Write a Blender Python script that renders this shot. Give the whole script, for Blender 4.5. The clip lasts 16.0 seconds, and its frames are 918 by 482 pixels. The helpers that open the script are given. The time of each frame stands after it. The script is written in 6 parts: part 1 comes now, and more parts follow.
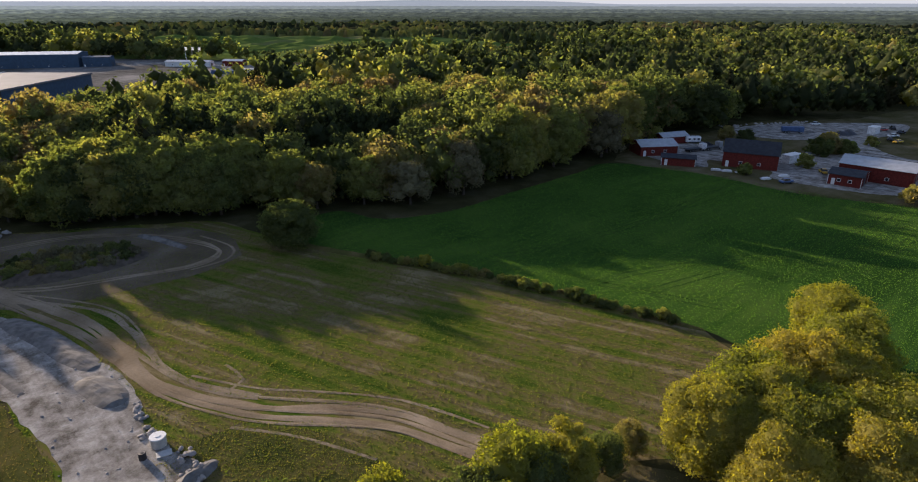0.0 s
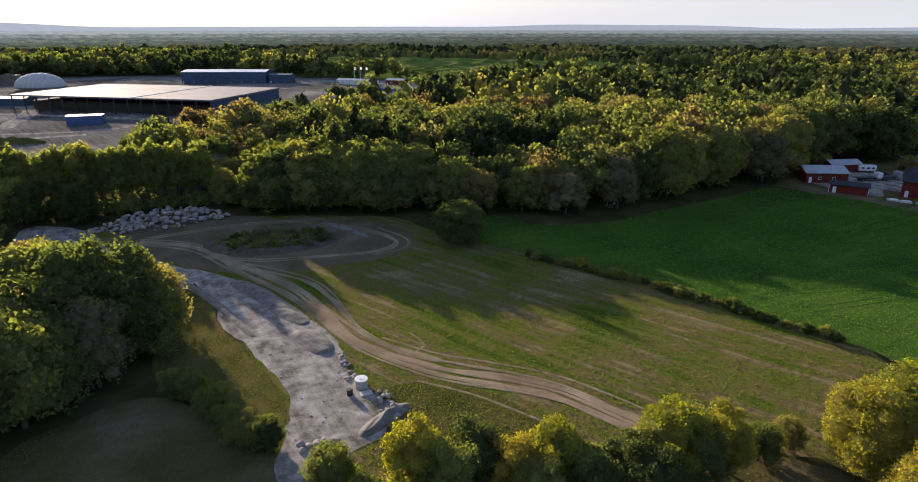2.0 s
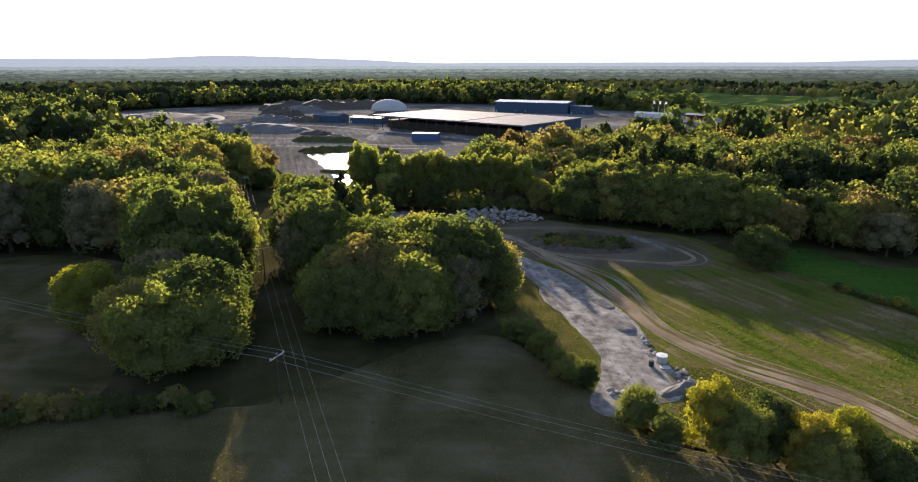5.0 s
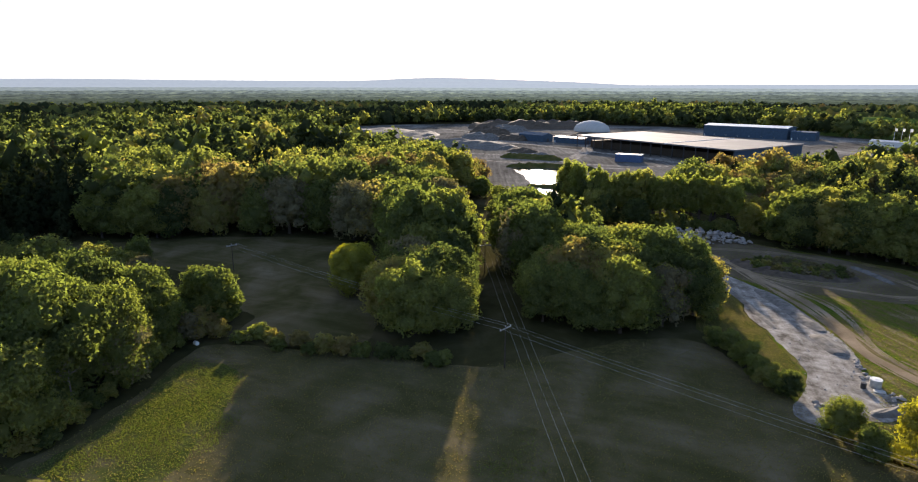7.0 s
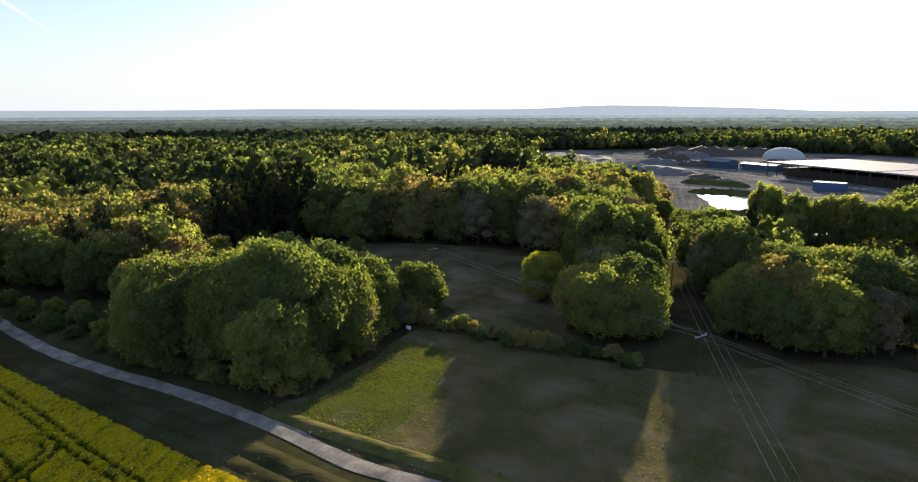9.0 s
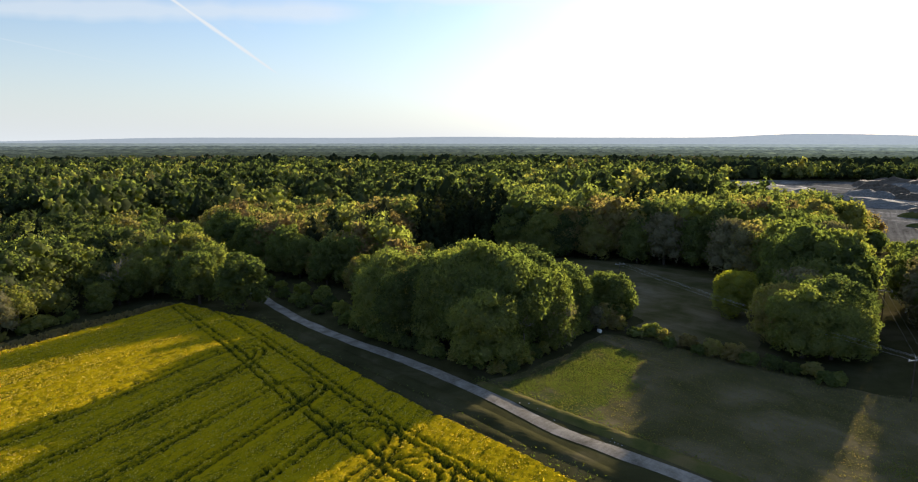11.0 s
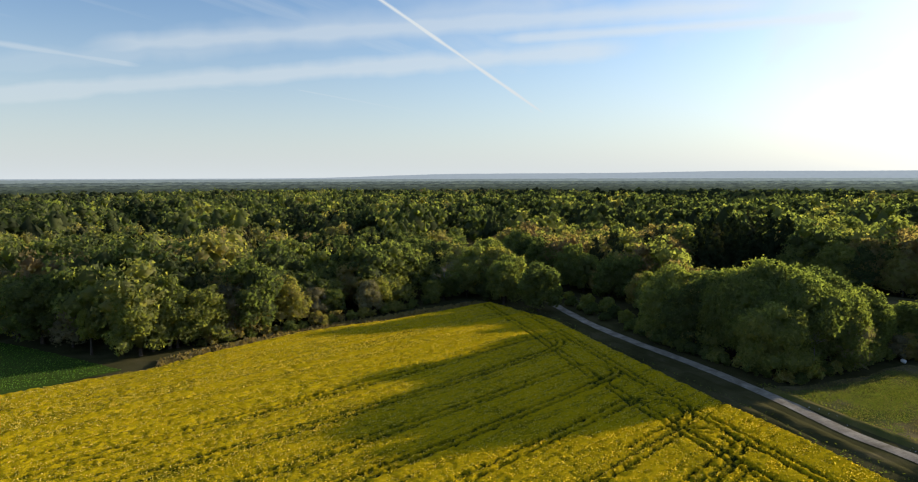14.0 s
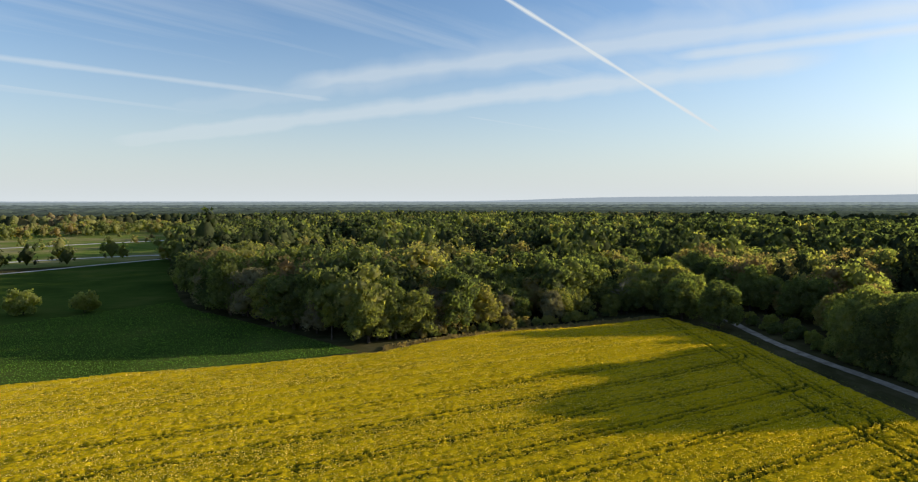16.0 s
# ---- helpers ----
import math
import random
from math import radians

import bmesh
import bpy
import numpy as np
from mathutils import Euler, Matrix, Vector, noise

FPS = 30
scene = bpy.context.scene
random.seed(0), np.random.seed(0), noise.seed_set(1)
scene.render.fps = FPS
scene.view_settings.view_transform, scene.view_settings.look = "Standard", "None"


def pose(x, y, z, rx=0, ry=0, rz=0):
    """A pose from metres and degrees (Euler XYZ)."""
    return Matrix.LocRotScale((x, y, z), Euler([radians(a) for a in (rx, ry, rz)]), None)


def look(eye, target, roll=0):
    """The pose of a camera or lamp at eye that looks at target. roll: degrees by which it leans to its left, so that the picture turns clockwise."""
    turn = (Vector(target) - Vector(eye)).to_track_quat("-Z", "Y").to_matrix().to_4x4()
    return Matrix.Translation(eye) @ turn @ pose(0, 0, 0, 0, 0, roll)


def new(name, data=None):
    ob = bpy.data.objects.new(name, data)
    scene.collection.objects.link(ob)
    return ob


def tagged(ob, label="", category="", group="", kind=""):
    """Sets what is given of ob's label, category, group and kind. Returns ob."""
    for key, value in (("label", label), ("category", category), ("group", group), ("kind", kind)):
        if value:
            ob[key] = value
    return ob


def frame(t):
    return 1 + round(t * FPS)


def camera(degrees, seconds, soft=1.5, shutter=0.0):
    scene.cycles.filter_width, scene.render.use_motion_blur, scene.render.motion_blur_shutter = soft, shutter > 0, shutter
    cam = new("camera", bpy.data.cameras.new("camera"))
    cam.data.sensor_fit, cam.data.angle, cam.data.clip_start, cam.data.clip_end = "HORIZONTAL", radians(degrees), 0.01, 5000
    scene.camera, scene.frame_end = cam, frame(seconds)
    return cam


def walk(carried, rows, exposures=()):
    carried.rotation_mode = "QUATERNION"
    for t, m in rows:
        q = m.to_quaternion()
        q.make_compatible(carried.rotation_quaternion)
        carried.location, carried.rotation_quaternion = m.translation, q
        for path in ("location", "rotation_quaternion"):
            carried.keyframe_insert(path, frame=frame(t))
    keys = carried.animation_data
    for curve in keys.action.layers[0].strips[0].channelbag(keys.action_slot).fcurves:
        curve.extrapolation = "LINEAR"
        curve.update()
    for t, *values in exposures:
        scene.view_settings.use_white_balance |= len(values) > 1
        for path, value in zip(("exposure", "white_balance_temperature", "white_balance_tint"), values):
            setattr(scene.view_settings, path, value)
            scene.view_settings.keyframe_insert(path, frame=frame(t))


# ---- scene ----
cam = camera(73.8, 16.0, soft=1.1)
# seconds, place in metres, then turn to the left, look up, lean (degrees)
PATH = [
    (0.0, 0.00, 0.00, 52.05, 0.00, -21.23, 0.09),
    (0.5, -1.51, -3.02, 52.24, 3.21, -20.81, 0.03),
    (1.0, -3.00, -6.09, 52.18, 6.37, -20.36, -0.01),
    (1.5, -4.31, -9.22, 51.87, 9.57, -19.80, -0.01),
    (2.0, -5.32, -12.44, 51.43, 12.98, -19.20, -0.01),
    (2.5, -6.07, -15.75, 51.07, 16.50, -18.64, -0.03),
    (3.0, -6.51, -19.18, 50.78, 20.20, -18.11, -0.08),
    (3.5, -6.66, -22.82, 50.57, 24.33, -17.58, -0.09),
    (4.0, -6.66, -26.57, 50.38, 29.07, -17.05, -0.11),
    (6.5, 2.96, -49.51, 51.40, 52.86, -14.80, 0.17),
    (7.0, 4.29, -52.06, 51.07, 56.95, -14.26, 0.13),
    (7.5, 5.75, -54.72, 50.67, 60.95, -13.73, -0.07),
    (8.0, 7.22, -57.51, 50.15, 64.82, -13.12, -0.18),
    (8.5, 8.82, -60.42, 49.49, 68.61, -12.45, -0.18),
    (9.0, 10.63, -63.28, 48.71, 72.47, -11.74, -0.21),
    (11.5, 28.18, -74.99, 46.16, 92.33, -8.60, 0.08),
    (12.0, 32.12, -76.46, 45.73, 96.34, -8.04, 0.00),
    (12.5, 36.25, -77.60, 45.32, 100.43, -7.51, -0.01),
    (13.0, 40.76, -78.33, 44.93, 104.51, -6.97, -0.07),
    (13.5, 45.52, -78.62, 44.52, 108.30, -6.45, -0.19),
    (14.0, 50.34, -78.47, 44.13, 112.16, -5.89, -0.17),
    (14.5, 55.34, -77.91, 43.78, 116.02, -5.37, -0.15),
    (15.0, 60.65, -76.98, 43.52, 119.84, -4.80, -0.10),
    (15.5, 66.25, -75.83, 43.31, 123.63, -4.24, -0.06),
    (16.0, 72.02, -74.58, 43.12, 127.40, -3.71, -0.04),
]
EXPOSURES = [(0.0, 0.98, 6500, 21), (3.0, 1.26, 6500, 22), (6.5, 1.4, 6500, 18), (9.2, 1.36, 6500, 15), (12.5, 1.0, 6500, 11), (16.0, 1.0, 6500, 10)]
walk(cam, [(t, pose(x, y, z, 0, 0, yaw) @ pose(0, 0, 0, 90 + pitch, 0, 0) @ pose(0, 0, 0, 0, 0, roll)) for t, x, y, z, yaw, pitch, roll in PATH], EXPOSURES)

# ---- world, sun ----
SUN_LEFT, SUN_UP = 49.5, 11.5
SUN_DIR = Vector((-math.sin(radians(SUN_LEFT)) * math.cos(radians(SUN_UP)), math.cos(radians(SUN_LEFT)) * math.cos(radians(SUN_UP)), math.sin(radians(SUN_UP))))


def link(tree, a, b):
    tree.links.new(a, b)


def node(tree, kind, **values):
    n = tree.nodes.new(kind)
    for key, value in values.items():
        if key in n.inputs:
            n.inputs[key].default_value = value
    return n


def math_node(tree, op, a, b=None, c=None, clamp=False):
    n = tree.nodes.new("ShaderNodeMath")
    n.operation, n.use_clamp = op, clamp
    for i, v in enumerate((a, b, c)):
        if v is None:
            continue
        if isinstance(v, (int, float)):
            n.inputs[i].default_value = v
        else:
            link(tree, v, n.inputs[i])
    return n.outputs[0]


def mix_colour(tree, fac, a, b, blend="MIX"):
    n = tree.nodes.new("ShaderNodeMix")
    n.data_type, n.blend_type = "RGBA", blend
    for s, v in ((n.inputs[0], fac), (n.inputs[6], a), (n.inputs[7], b)):
        if isinstance(v, (int, float)):
            s.default_value = v
        elif isinstance(v, tuple):
            s.default_value = (*v, 1)
        else:
            link(tree, v, s)
    return n.outputs[2]


def ramp(tree, fac, stops):
    n = tree.nodes.new("ShaderNodeValToRGB")
    while len(n.color_ramp.elements) < len(stops):
        n.color_ramp.elements.new(0.5)
    for e, (at, colour) in zip(n.color_ramp.elements, stops):
        e.position = at
        e.color = (*colour, 1) if isinstance(colour, tuple) else (colour, colour, colour, 1)
    link(tree, fac, n.inputs[0])
    return n.outputs[0]


def vmath(tree, op, a, b=None):
    n = tree.nodes.new("ShaderNodeVectorMath")
    n.operation = op
    for i, v in enumerate((a, b)):
        if v is None:
            continue
        if isinstance(v, (tuple, Vector)):
            n.inputs[i].default_value = v
        else:
            link(tree, v, n.inputs[i])
    return n


def sky_dir(left, up):
    a, b = radians(left), radians(up)
    return Vector((-math.sin(a) * math.cos(b), math.cos(a) * math.cos(b), math.sin(b)))


def build_world():
    world = bpy.data.worlds.new("sky")
    scene.world = world
    world.use_nodes = True
    t = world.node_tree
    t.nodes.clear()
    sky = t.nodes.new("ShaderNodeTexSky")
    sky.sky_type, sky.sun_disc = "NISHITA", False
    sky.sun_elevation, sky.sun_rotation = radians(SUN_UP), radians(-SUN_LEFT)
    sky.air_density, sky.dust_density, sky.ozone_density, sky.altitude = 1.0, 1.2, 1.5, 60
    co = t.nodes.new("ShaderNodeTexCoord").outputs["Generated"]
    # thin cirrus: long streaks on a plane high above
    sep = t.nodes.new("ShaderNodeSeparateXYZ")
    link(t, co, sep.inputs[0])
    up = math_node(t, "MAXIMUM", sep.outputs[2], 0.03)
    comb = t.nodes.new("ShaderNodeCombineXYZ")
    link(t, math_node(t, "DIVIDE", sep.outputs[0], up), comb.inputs[0])
    link(t, math_node(t, "DIVIDE", sep.outputs[1], up), comb.inputs[1])
    mp = t.nodes.new("ShaderNodeMapping")
    mp.inputs["Rotation"].default_value = (0, 0, radians(CIRRUS_TURN))
    mp.inputs["Scale"].default_value = (0.16, 1.1, 1)
    link(t, comb.outputs[0], mp.inputs[0])
    nz = node(t, "ShaderNodeTexNoise", Scale=1.0, Detail=7.0, Roughness=0.55, Distortion=0.35)
    link(t, mp.outputs[0], nz.inputs["Vector"])
    cirrus = ramp(t, nz.outputs[0], [(0.46, 0.0), (0.74, 1.0)])
    fade = math_node(t, "MULTIPLY", sep.outputs[2], 7.0, clamp=True)
    cloud = math_node(t, "MULTIPLY", math_node(t, "MULTIPLY", cirrus, fade), 0.55)
    # contrails: thin arcs between two directions
    for a, b, wide, dense in CONTRAILS:
        da, db = sky_dir(*a), sky_dir(*b)
        nrm = da.cross(db).normalized()
        along = nrm.cross(da).normalized()
        span = math.atan2(db.dot(along), db.dot(da))
        wob = node(t, "ShaderNodeTexNoise", Scale=14.0, Detail=3.0)
        link(t, co, wob.inputs["Vector"])
        off = math_node(t, "ABSOLUTE", vmath(t, "DOT_PRODUCT", co, nrm).outputs["Value"])
        off = math_node(t, "DIVIDE", off, wide)
        off = math_node(t, "SUBTRACT", math_node(t, "ADD", 1.25, math_node(t, "MULTIPLY", math_node(t, "SUBTRACT", wob.outputs[0], 0.5), 1.1)), off, clamp=True)
        ang = math_node(t, "ARCTAN2", vmath(t, "DOT_PRODUCT", co, along).outputs["Value"], vmath(t, "DOT_PRODUCT", co, da).outputs["Value"])
        ang = math_node(t, "DIVIDE", ang, span)
        ends = math_node(t, "MULTIPLY", math_node(t, "MULTIPLY", ang, 9.0, clamp=True), math_node(t, "MULTIPLY", math_node(t, "SUBTRACT", 1.0, ang), 14.0, clamp=True))
        cloud = math_node(t, "MAXIMUM", cloud, math_node(t, "MULTIPLY", math_node(t, "MULTIPLY", off, ends), dense))
    # bright veil of thin cloud round the sun, pale haze low over the land
    near = math_node(t, "MAXIMUM", vmath(t, "DOT_PRODUCT", co, SUN_DIR).outputs["Value"], 0.0)
    veil = math_node(t, "POWER", near, 8.0)
    low = math_node(t, "POWER", math_node(t, "SUBTRACT", 1.0, math_node(t, "MULTIPLY", math_node(t, "ABSOLUTE", sep.outputs[2]), 3.2), clamp=True), 2.0)
    white = vmath(t, "SCALE", (0.88, 0.955, 1.0))
    link(t, math_node(t, "ADD", 4.6, math_node(t, "MULTIPLY", veil, 2.5)), white.inputs["Scale"])
    cloud = math_node(t, "ADD", cloud, math_node(t, "MULTIPLY", veil, 0.8), clamp=True)
    cloud = math_node(t, "MAXIMUM", cloud, math_node(t, "MULTIPLY", low, 0.95))
    deep = mix_colour(t, 1.0, sky.outputs[0], (0.84, 0.98, 1.2), "MULTIPLY")
    colour = mix_colour(t, cloud, deep, white.outputs[0])
    bg = t.nodes.new("ShaderNodeBackground")
    bg.inputs[1].default_value = SKY_STRENGTH
    link(t, colour, bg.inputs[0])
    out = t.nodes.new("ShaderNodeOutputWorld")
    link(t, bg.outputs[0], out.inputs[0])


CIRRUS_TURN = 30.0
SKY_STRENGTH = 0.088
SUN_STRENGTH = 5.0
# (left, up) of both ends in degrees, half width, density
CONTRAILS = [((126, 19.5), (103.6, 5.3), 0.0036, 1.0), ((168, 10.6), (138, 9.0), 0.006, 0.5), ((168, 8.2), (152, 7.8), 0.004, 0.3), ((128, 8.0), (112, 5.3), 0.003, 0.45),
             ((163, 3.6), (95, 11.2), 0.019, 0.62), ((146, 9.6), (84, 13.6), 0.018, 0.55), ((110, 12.2), (78, 12.0), 0.010, 0.6), ((158, 6.0), (100, 15.0), 0.03, 0.35)]
build_world()
sun_data = bpy.data.lights.new("sun", "SUN")
sun_data.energy, sun_data.angle, sun_data.color = SUN_STRENGTH, radians(0.6), (1.0, 0.86, 0.66)
new("sun", sun_data).matrix_world = look(SUN_DIR * 300, (0, 0, 0))


# ---- materials ----
def material(name):
    m = bpy.data.materials.new(name)
    m.use_nodes = True
    t = m.node_tree
    return m, t, t.nodes["Principled BSDF"]


def coords(t, scale=(1, 1, 1), turn=0.0):
    """Places in the world, turned and then stretched."""
    geo = t.nodes.new("ShaderNodeNewGeometry")
    vec = geo.outputs["Position"]
    for turned in (True, False):
        mp = t.nodes.new("ShaderNodeMapping")
        if turned:
            mp.inputs["Rotation"].default_value = (0, 0, radians(turn))
        else:
            mp.inputs["Scale"].default_value = scale
        link(t, vec, mp.inputs[0])
        vec = mp.outputs[0]
    return vec


def noise_node(t, vec, scale, detail=5.0, rough=0.55, distort=0.0):
    n = node(t, "ShaderNodeTexNoise", Scale=scale, Detail=detail, Roughness=rough, Distortion=distort)
    link(t, vec, n.inputs["Vector"])
    return n.outputs[0]


def bump(t, height, bsdf, strength=0.5, distance=0.1):
    b = node(t, "ShaderNodeBump", Strength=strength, Distance=distance)
    link(t, height, b.inputs["Height"])
    link(t, b.outputs[0], bsdf.inputs["Normal"])


def plain(name, colour, rough=0.7, metal=0.0, vary=0.25, scale=1.5):
    m, t, p = material(name)
    n = noise_node(t, coords(t), scale)
    lo, hi = tuple(c * (1 - vary) for c in colour), tuple(min(1, c * (1 + vary)) for c in colour)
    link(t, ramp(t, n, [(0.3, lo), (0.7, hi)]), p.inputs["Base Color"])
    p.inputs["Roughness"].default_value, p.inputs["Metallic"].default_value = rough, metal
    p.inputs["Specular IOR Level"].default_value = 0.5 if metal or rough < 0.45 else 0.12
    return m


def foliage(name, stops, source, translucent=0.56):
    m, t, p = material(name)
    t.nodes.remove(p)
    if source == "object":
        tint = t.nodes.new("ShaderNodeObjectInfo").outputs["Random"]
    else:
        a = t.nodes.new("ShaderNodeAttribute")
        a.attribute_name = "tint"
        tint = a.outputs["Fac"]
    leaf = t.nodes.new("ShaderNodeNewGeometry").outputs["Random Per Island"]
    n = noise_node(t, coords(t), 0.35, 3)
    fac = math_node(t, "ADD", tint, math_node(t, "MULTIPLY", math_node(t, "SUBTRACT", leaf, 0.5), 0.12))
    fac = math_node(t, "ADD", fac, math_node(t, "MULTIPLY", math_node(t, "SUBTRACT", n, 0.5), 0.35), clamp=True)
    colour = ramp(t, fac, stops)
    bright = math_node(t, "ADD", 0.86, math_node(t, "MULTIPLY", leaf, 0.28))
    sc = vmath(t, "SCALE", colour)
    link(t, bright, sc.inputs["Scale"])
    d = node(t, "ShaderNodeBsdfDiffuse", Roughness=0.6)
    tr = node(t, "ShaderNodeBsdfTranslucent")
    grey = mix_colour(t, 0.35, sc.outputs[0], mix_colour(t, 1.0, vmath(t, "DOT_PRODUCT", sc.outputs[0], (0.35, 0.6, 0.05)).outputs["Value"], (1.08, 0.98, 0.66), "MULTIPLY"))
    link(t, grey, d.inputs[0])
    warm = mix_colour(t, 1.0, sc.outputs[0], (1.64, 1.55, 0.76), "MULTIPLY")
    link(t, warm, tr.inputs[0])
    mx = t.nodes.new("ShaderNodeMixShader")
    mx.inputs[0].default_value = translucent
    link(t, d.outputs[0], mx.inputs[1])
    link(t, tr.outputs[0], mx.inputs[2])
    link(t, mx.outputs[0], t.nodes["Material Output"].inputs[0])
    return m


GREEN_STOPS = [(0.0, (0.05, 0.072, 0.034)), (0.25, (0.10, 0.135, 0.045)), (0.5, (0.165, 0.20, 0.055)), (0.7, (0.235, 0.245, 0.065)), (0.85, (0.235, 0.20, 0.08)), (1.0, (0.19, 0.145, 0.075))]
GOLD_STOPS = [(0.0, (0.18, 0.215, 0.018)), (0.5, (0.25, 0.26, 0.02)), (1.0, (0.30, 0.265, 0.022))]
BUD_STOPS = [(0.0, (0.13, 0.118, 0.072)), (0.5, (0.18, 0.165, 0.09)), (1.0, (0.20, 0.19, 0.085))]
PALE_STOPS = [(0.0, (0.16, 0.20, 0.06)), (0.5, (0.21, 0.25, 0.07)), (1.0, (0.26, 0.27, 0.08))]
DARK_STOPS = [(0.0, (0.018, 0.030, 0.012)), (0.6, (0.030, 0.045, 0.016)), (1.0, (0.05, 0.05, 0.022))]
FRESH_STOPS = [(0.0, (0.07, 0.10, 0.038)), (0.35, (0.125, 0.165, 0.045)), (0.7, (0.20, 0.232, 0.055)), (0.85, (0.25, 0.25, 0.062)), (1.0, (0.225, 0.185, 0.075))]
LEAF = foliage("broad_leaves", FRESH_STOPS, "object")
GOLD = foliage("golden_leaves", GOLD_STOPS, "object", 0.55)
BUDDING = foliage("budding_twigs", BUD_STOPS, "object", 0.3)
PALE = foliage("poplar_leaves", PALE_STOPS, "object", 0.7)
LEAF_MASS = foliage("woodland_leaves", GREEN_STOPS, "mesh")
BARK = plain("bark", (0.07, 0.055, 0.042), 0.9, 0, 0.4, 3.0)


def ground_material(name, stops, scale, lines=None, rough=0.95, fine=6.0, bump_size=0.15, extra=None):
    """Soil or sward: two sizes of noise, with drill lines where given as (turn, spacing, weight)."""
    m, t, p = material(name)
    big = noise_node(t, coords(t), scale, 6, 0.6, 0.4)
    small = noise_node(t, coords(t), fine, 4, 0.7)
    fac = math_node(t, "ADD", math_node(t, "MULTIPLY", big, 1.0), math_node(t, "MULTIPLY", math_node(t, "SUBTRACT", small, 0.5), 0.36))
    if lines:
        turn, spacing, weight, streaks = lines
        w = node(t, "ShaderNodeTexWave", Scale=0.314 / spacing, Distortion=3.0, Detail=3.0)
        w.inputs["Detail Scale"].default_value = 1.5
        link(t, coords(t, (1, 1, 1), turn), w.inputs["Vector"])
        streak = noise_node(t, coords(t, (0.05, 0.9, 1), turn), 0.55, 5)
        fac = math_node(t, "ADD", fac, math_node(t, "MULTIPLY", math_node(t, "SUBTRACT", w.outputs["Fac"], 0.5), weight))
        fac = math_node(t, "ADD", fac, math_node(t, "MULTIPLY", math_node(t, "SUBTRACT", streak, 0.5), streaks))
    link(t, ramp(t, fac, stops), p.inputs["Base Color"])
    p.inputs["Roughness"].default_value = rough
    p.inputs["Specular IOR Level"].default_value = 0.0
    bump(t, small, p, 0.3, bump_size)
    return m


FLOOR = ground_material("woodland_floor", [(0.3, (0.032, 0.032, 0.014)), (0.5, (0.055, 0.052, 0.022)), (0.7, (0.09, 0.078, 0.042))], 0.09)
STUBBLE = ground_material("stubble", [(0.28, (0.05, 0.088, 0.012)), (0.41, (0.095, 0.122, 0.02)), (0.49, (0.135, 0.126, 0.036)), (0.56, (0.13, 0.102, 0.044)), (0.68, (0.225, 0.182, 0.098))], 0.06, (27, 2.2, 0.03, 0.95))
MEADOW = ground_material("meadow", [(0.34, (0.060, 0.058, 0.022)), (0.48, (0.092, 0.082, 0.036)), (0.58, (0.125, 0.105, 0.056)), (0.75, (0.18, 0.15, 0.095))], 0.07, (-35, 2.0, 0.0, 0.22))
CROP = ground_material("young_crop", [(0.3, (0.022, 0.056, 0.012)), (0.5, (0.038, 0.088, 0.016)), (0.7, (0.066, 0.12, 0.022))], 0.03, (-40, 0.9, 0.05, 0.5))
# greener than the meadow: the corner's sunlit look is put into the colour
LIT_SWARD = ground_material("sunlit_sward", [(0.34, (0.05, 0.066, 0.018)), (0.5, (0.074, 0.085, 0.026)), (0.62, (0.10, 0.092, 0.046)), (0.75, (0.13, 0.112, 0.068))], 0.12)
PASTURE = ground_material("pasture_grass", [(0.3, (0.028, 0.05, 0.010)), (0.5, (0.045, 0.075, 0.014)), (0.7, (0.075, 0.095, 0.022))], 0.03, (60, 2.0, 0.0, 0.25))
GRAVEL = ground_material("gravel", [(0.3, (0.115, 0.102, 0.084)), (0.45, (0.225, 0.208, 0.182)), (0.58, (0.32, 0.30, 0.27)), (0.7, (0.43, 0.41, 0.375))], 0.35, (47, 1.6, 0.03, 0.6), 0.9, 3.0, 0.2)
ROAD_GRAVEL = ground_material("road_gravel", [(0.3, (0.14, 0.122, 0.095)), (0.5, (0.235, 0.21, 0.172)), (0.7, (0.34, 0.31, 0.26))], 0.3, (-42, 0.9, 0.04, 0.25), 0.95, 3.0, 0.1)
DIRT = ground_material("bare_earth", [(0.3, (0.16, 0.12, 0.075)), (0.5, (0.25, 0.195, 0.13)), (0.7, (0.36, 0.285, 0.20))], 0.1, None, 0.95, 4.0, 0.2)
PIT_GROUND = ground_material("quarry_floor", [(0.32, (0.07, 0.066, 0.058)), (0.45, (0.13, 0.124, 0.112)), (0.55, (0.17, 0.163, 0.148)), (0.68, (0.29, 0.275, 0.25))], 0.018, (35, 6.0, 0.03, 0.5), 0.95, 0.5, 0.2)


# ---- plan helpers ----
def inside(poly, x, y):
    x, y = np.asarray(x, float), np.asarray(y, float)
    res = np.zeros(x.shape, bool)
    n = len(poly)
    for i in range(n):
        (x0, y0), (x1, y1) = poly[i], poly[(i + 1) % n]
        if y0 == y1:
            continue
        res ^= ((y0 > y) != (y1 > y)) & (x < (x1 - x0) * (y - y0) / (y1 - y0) + x0)
    return res


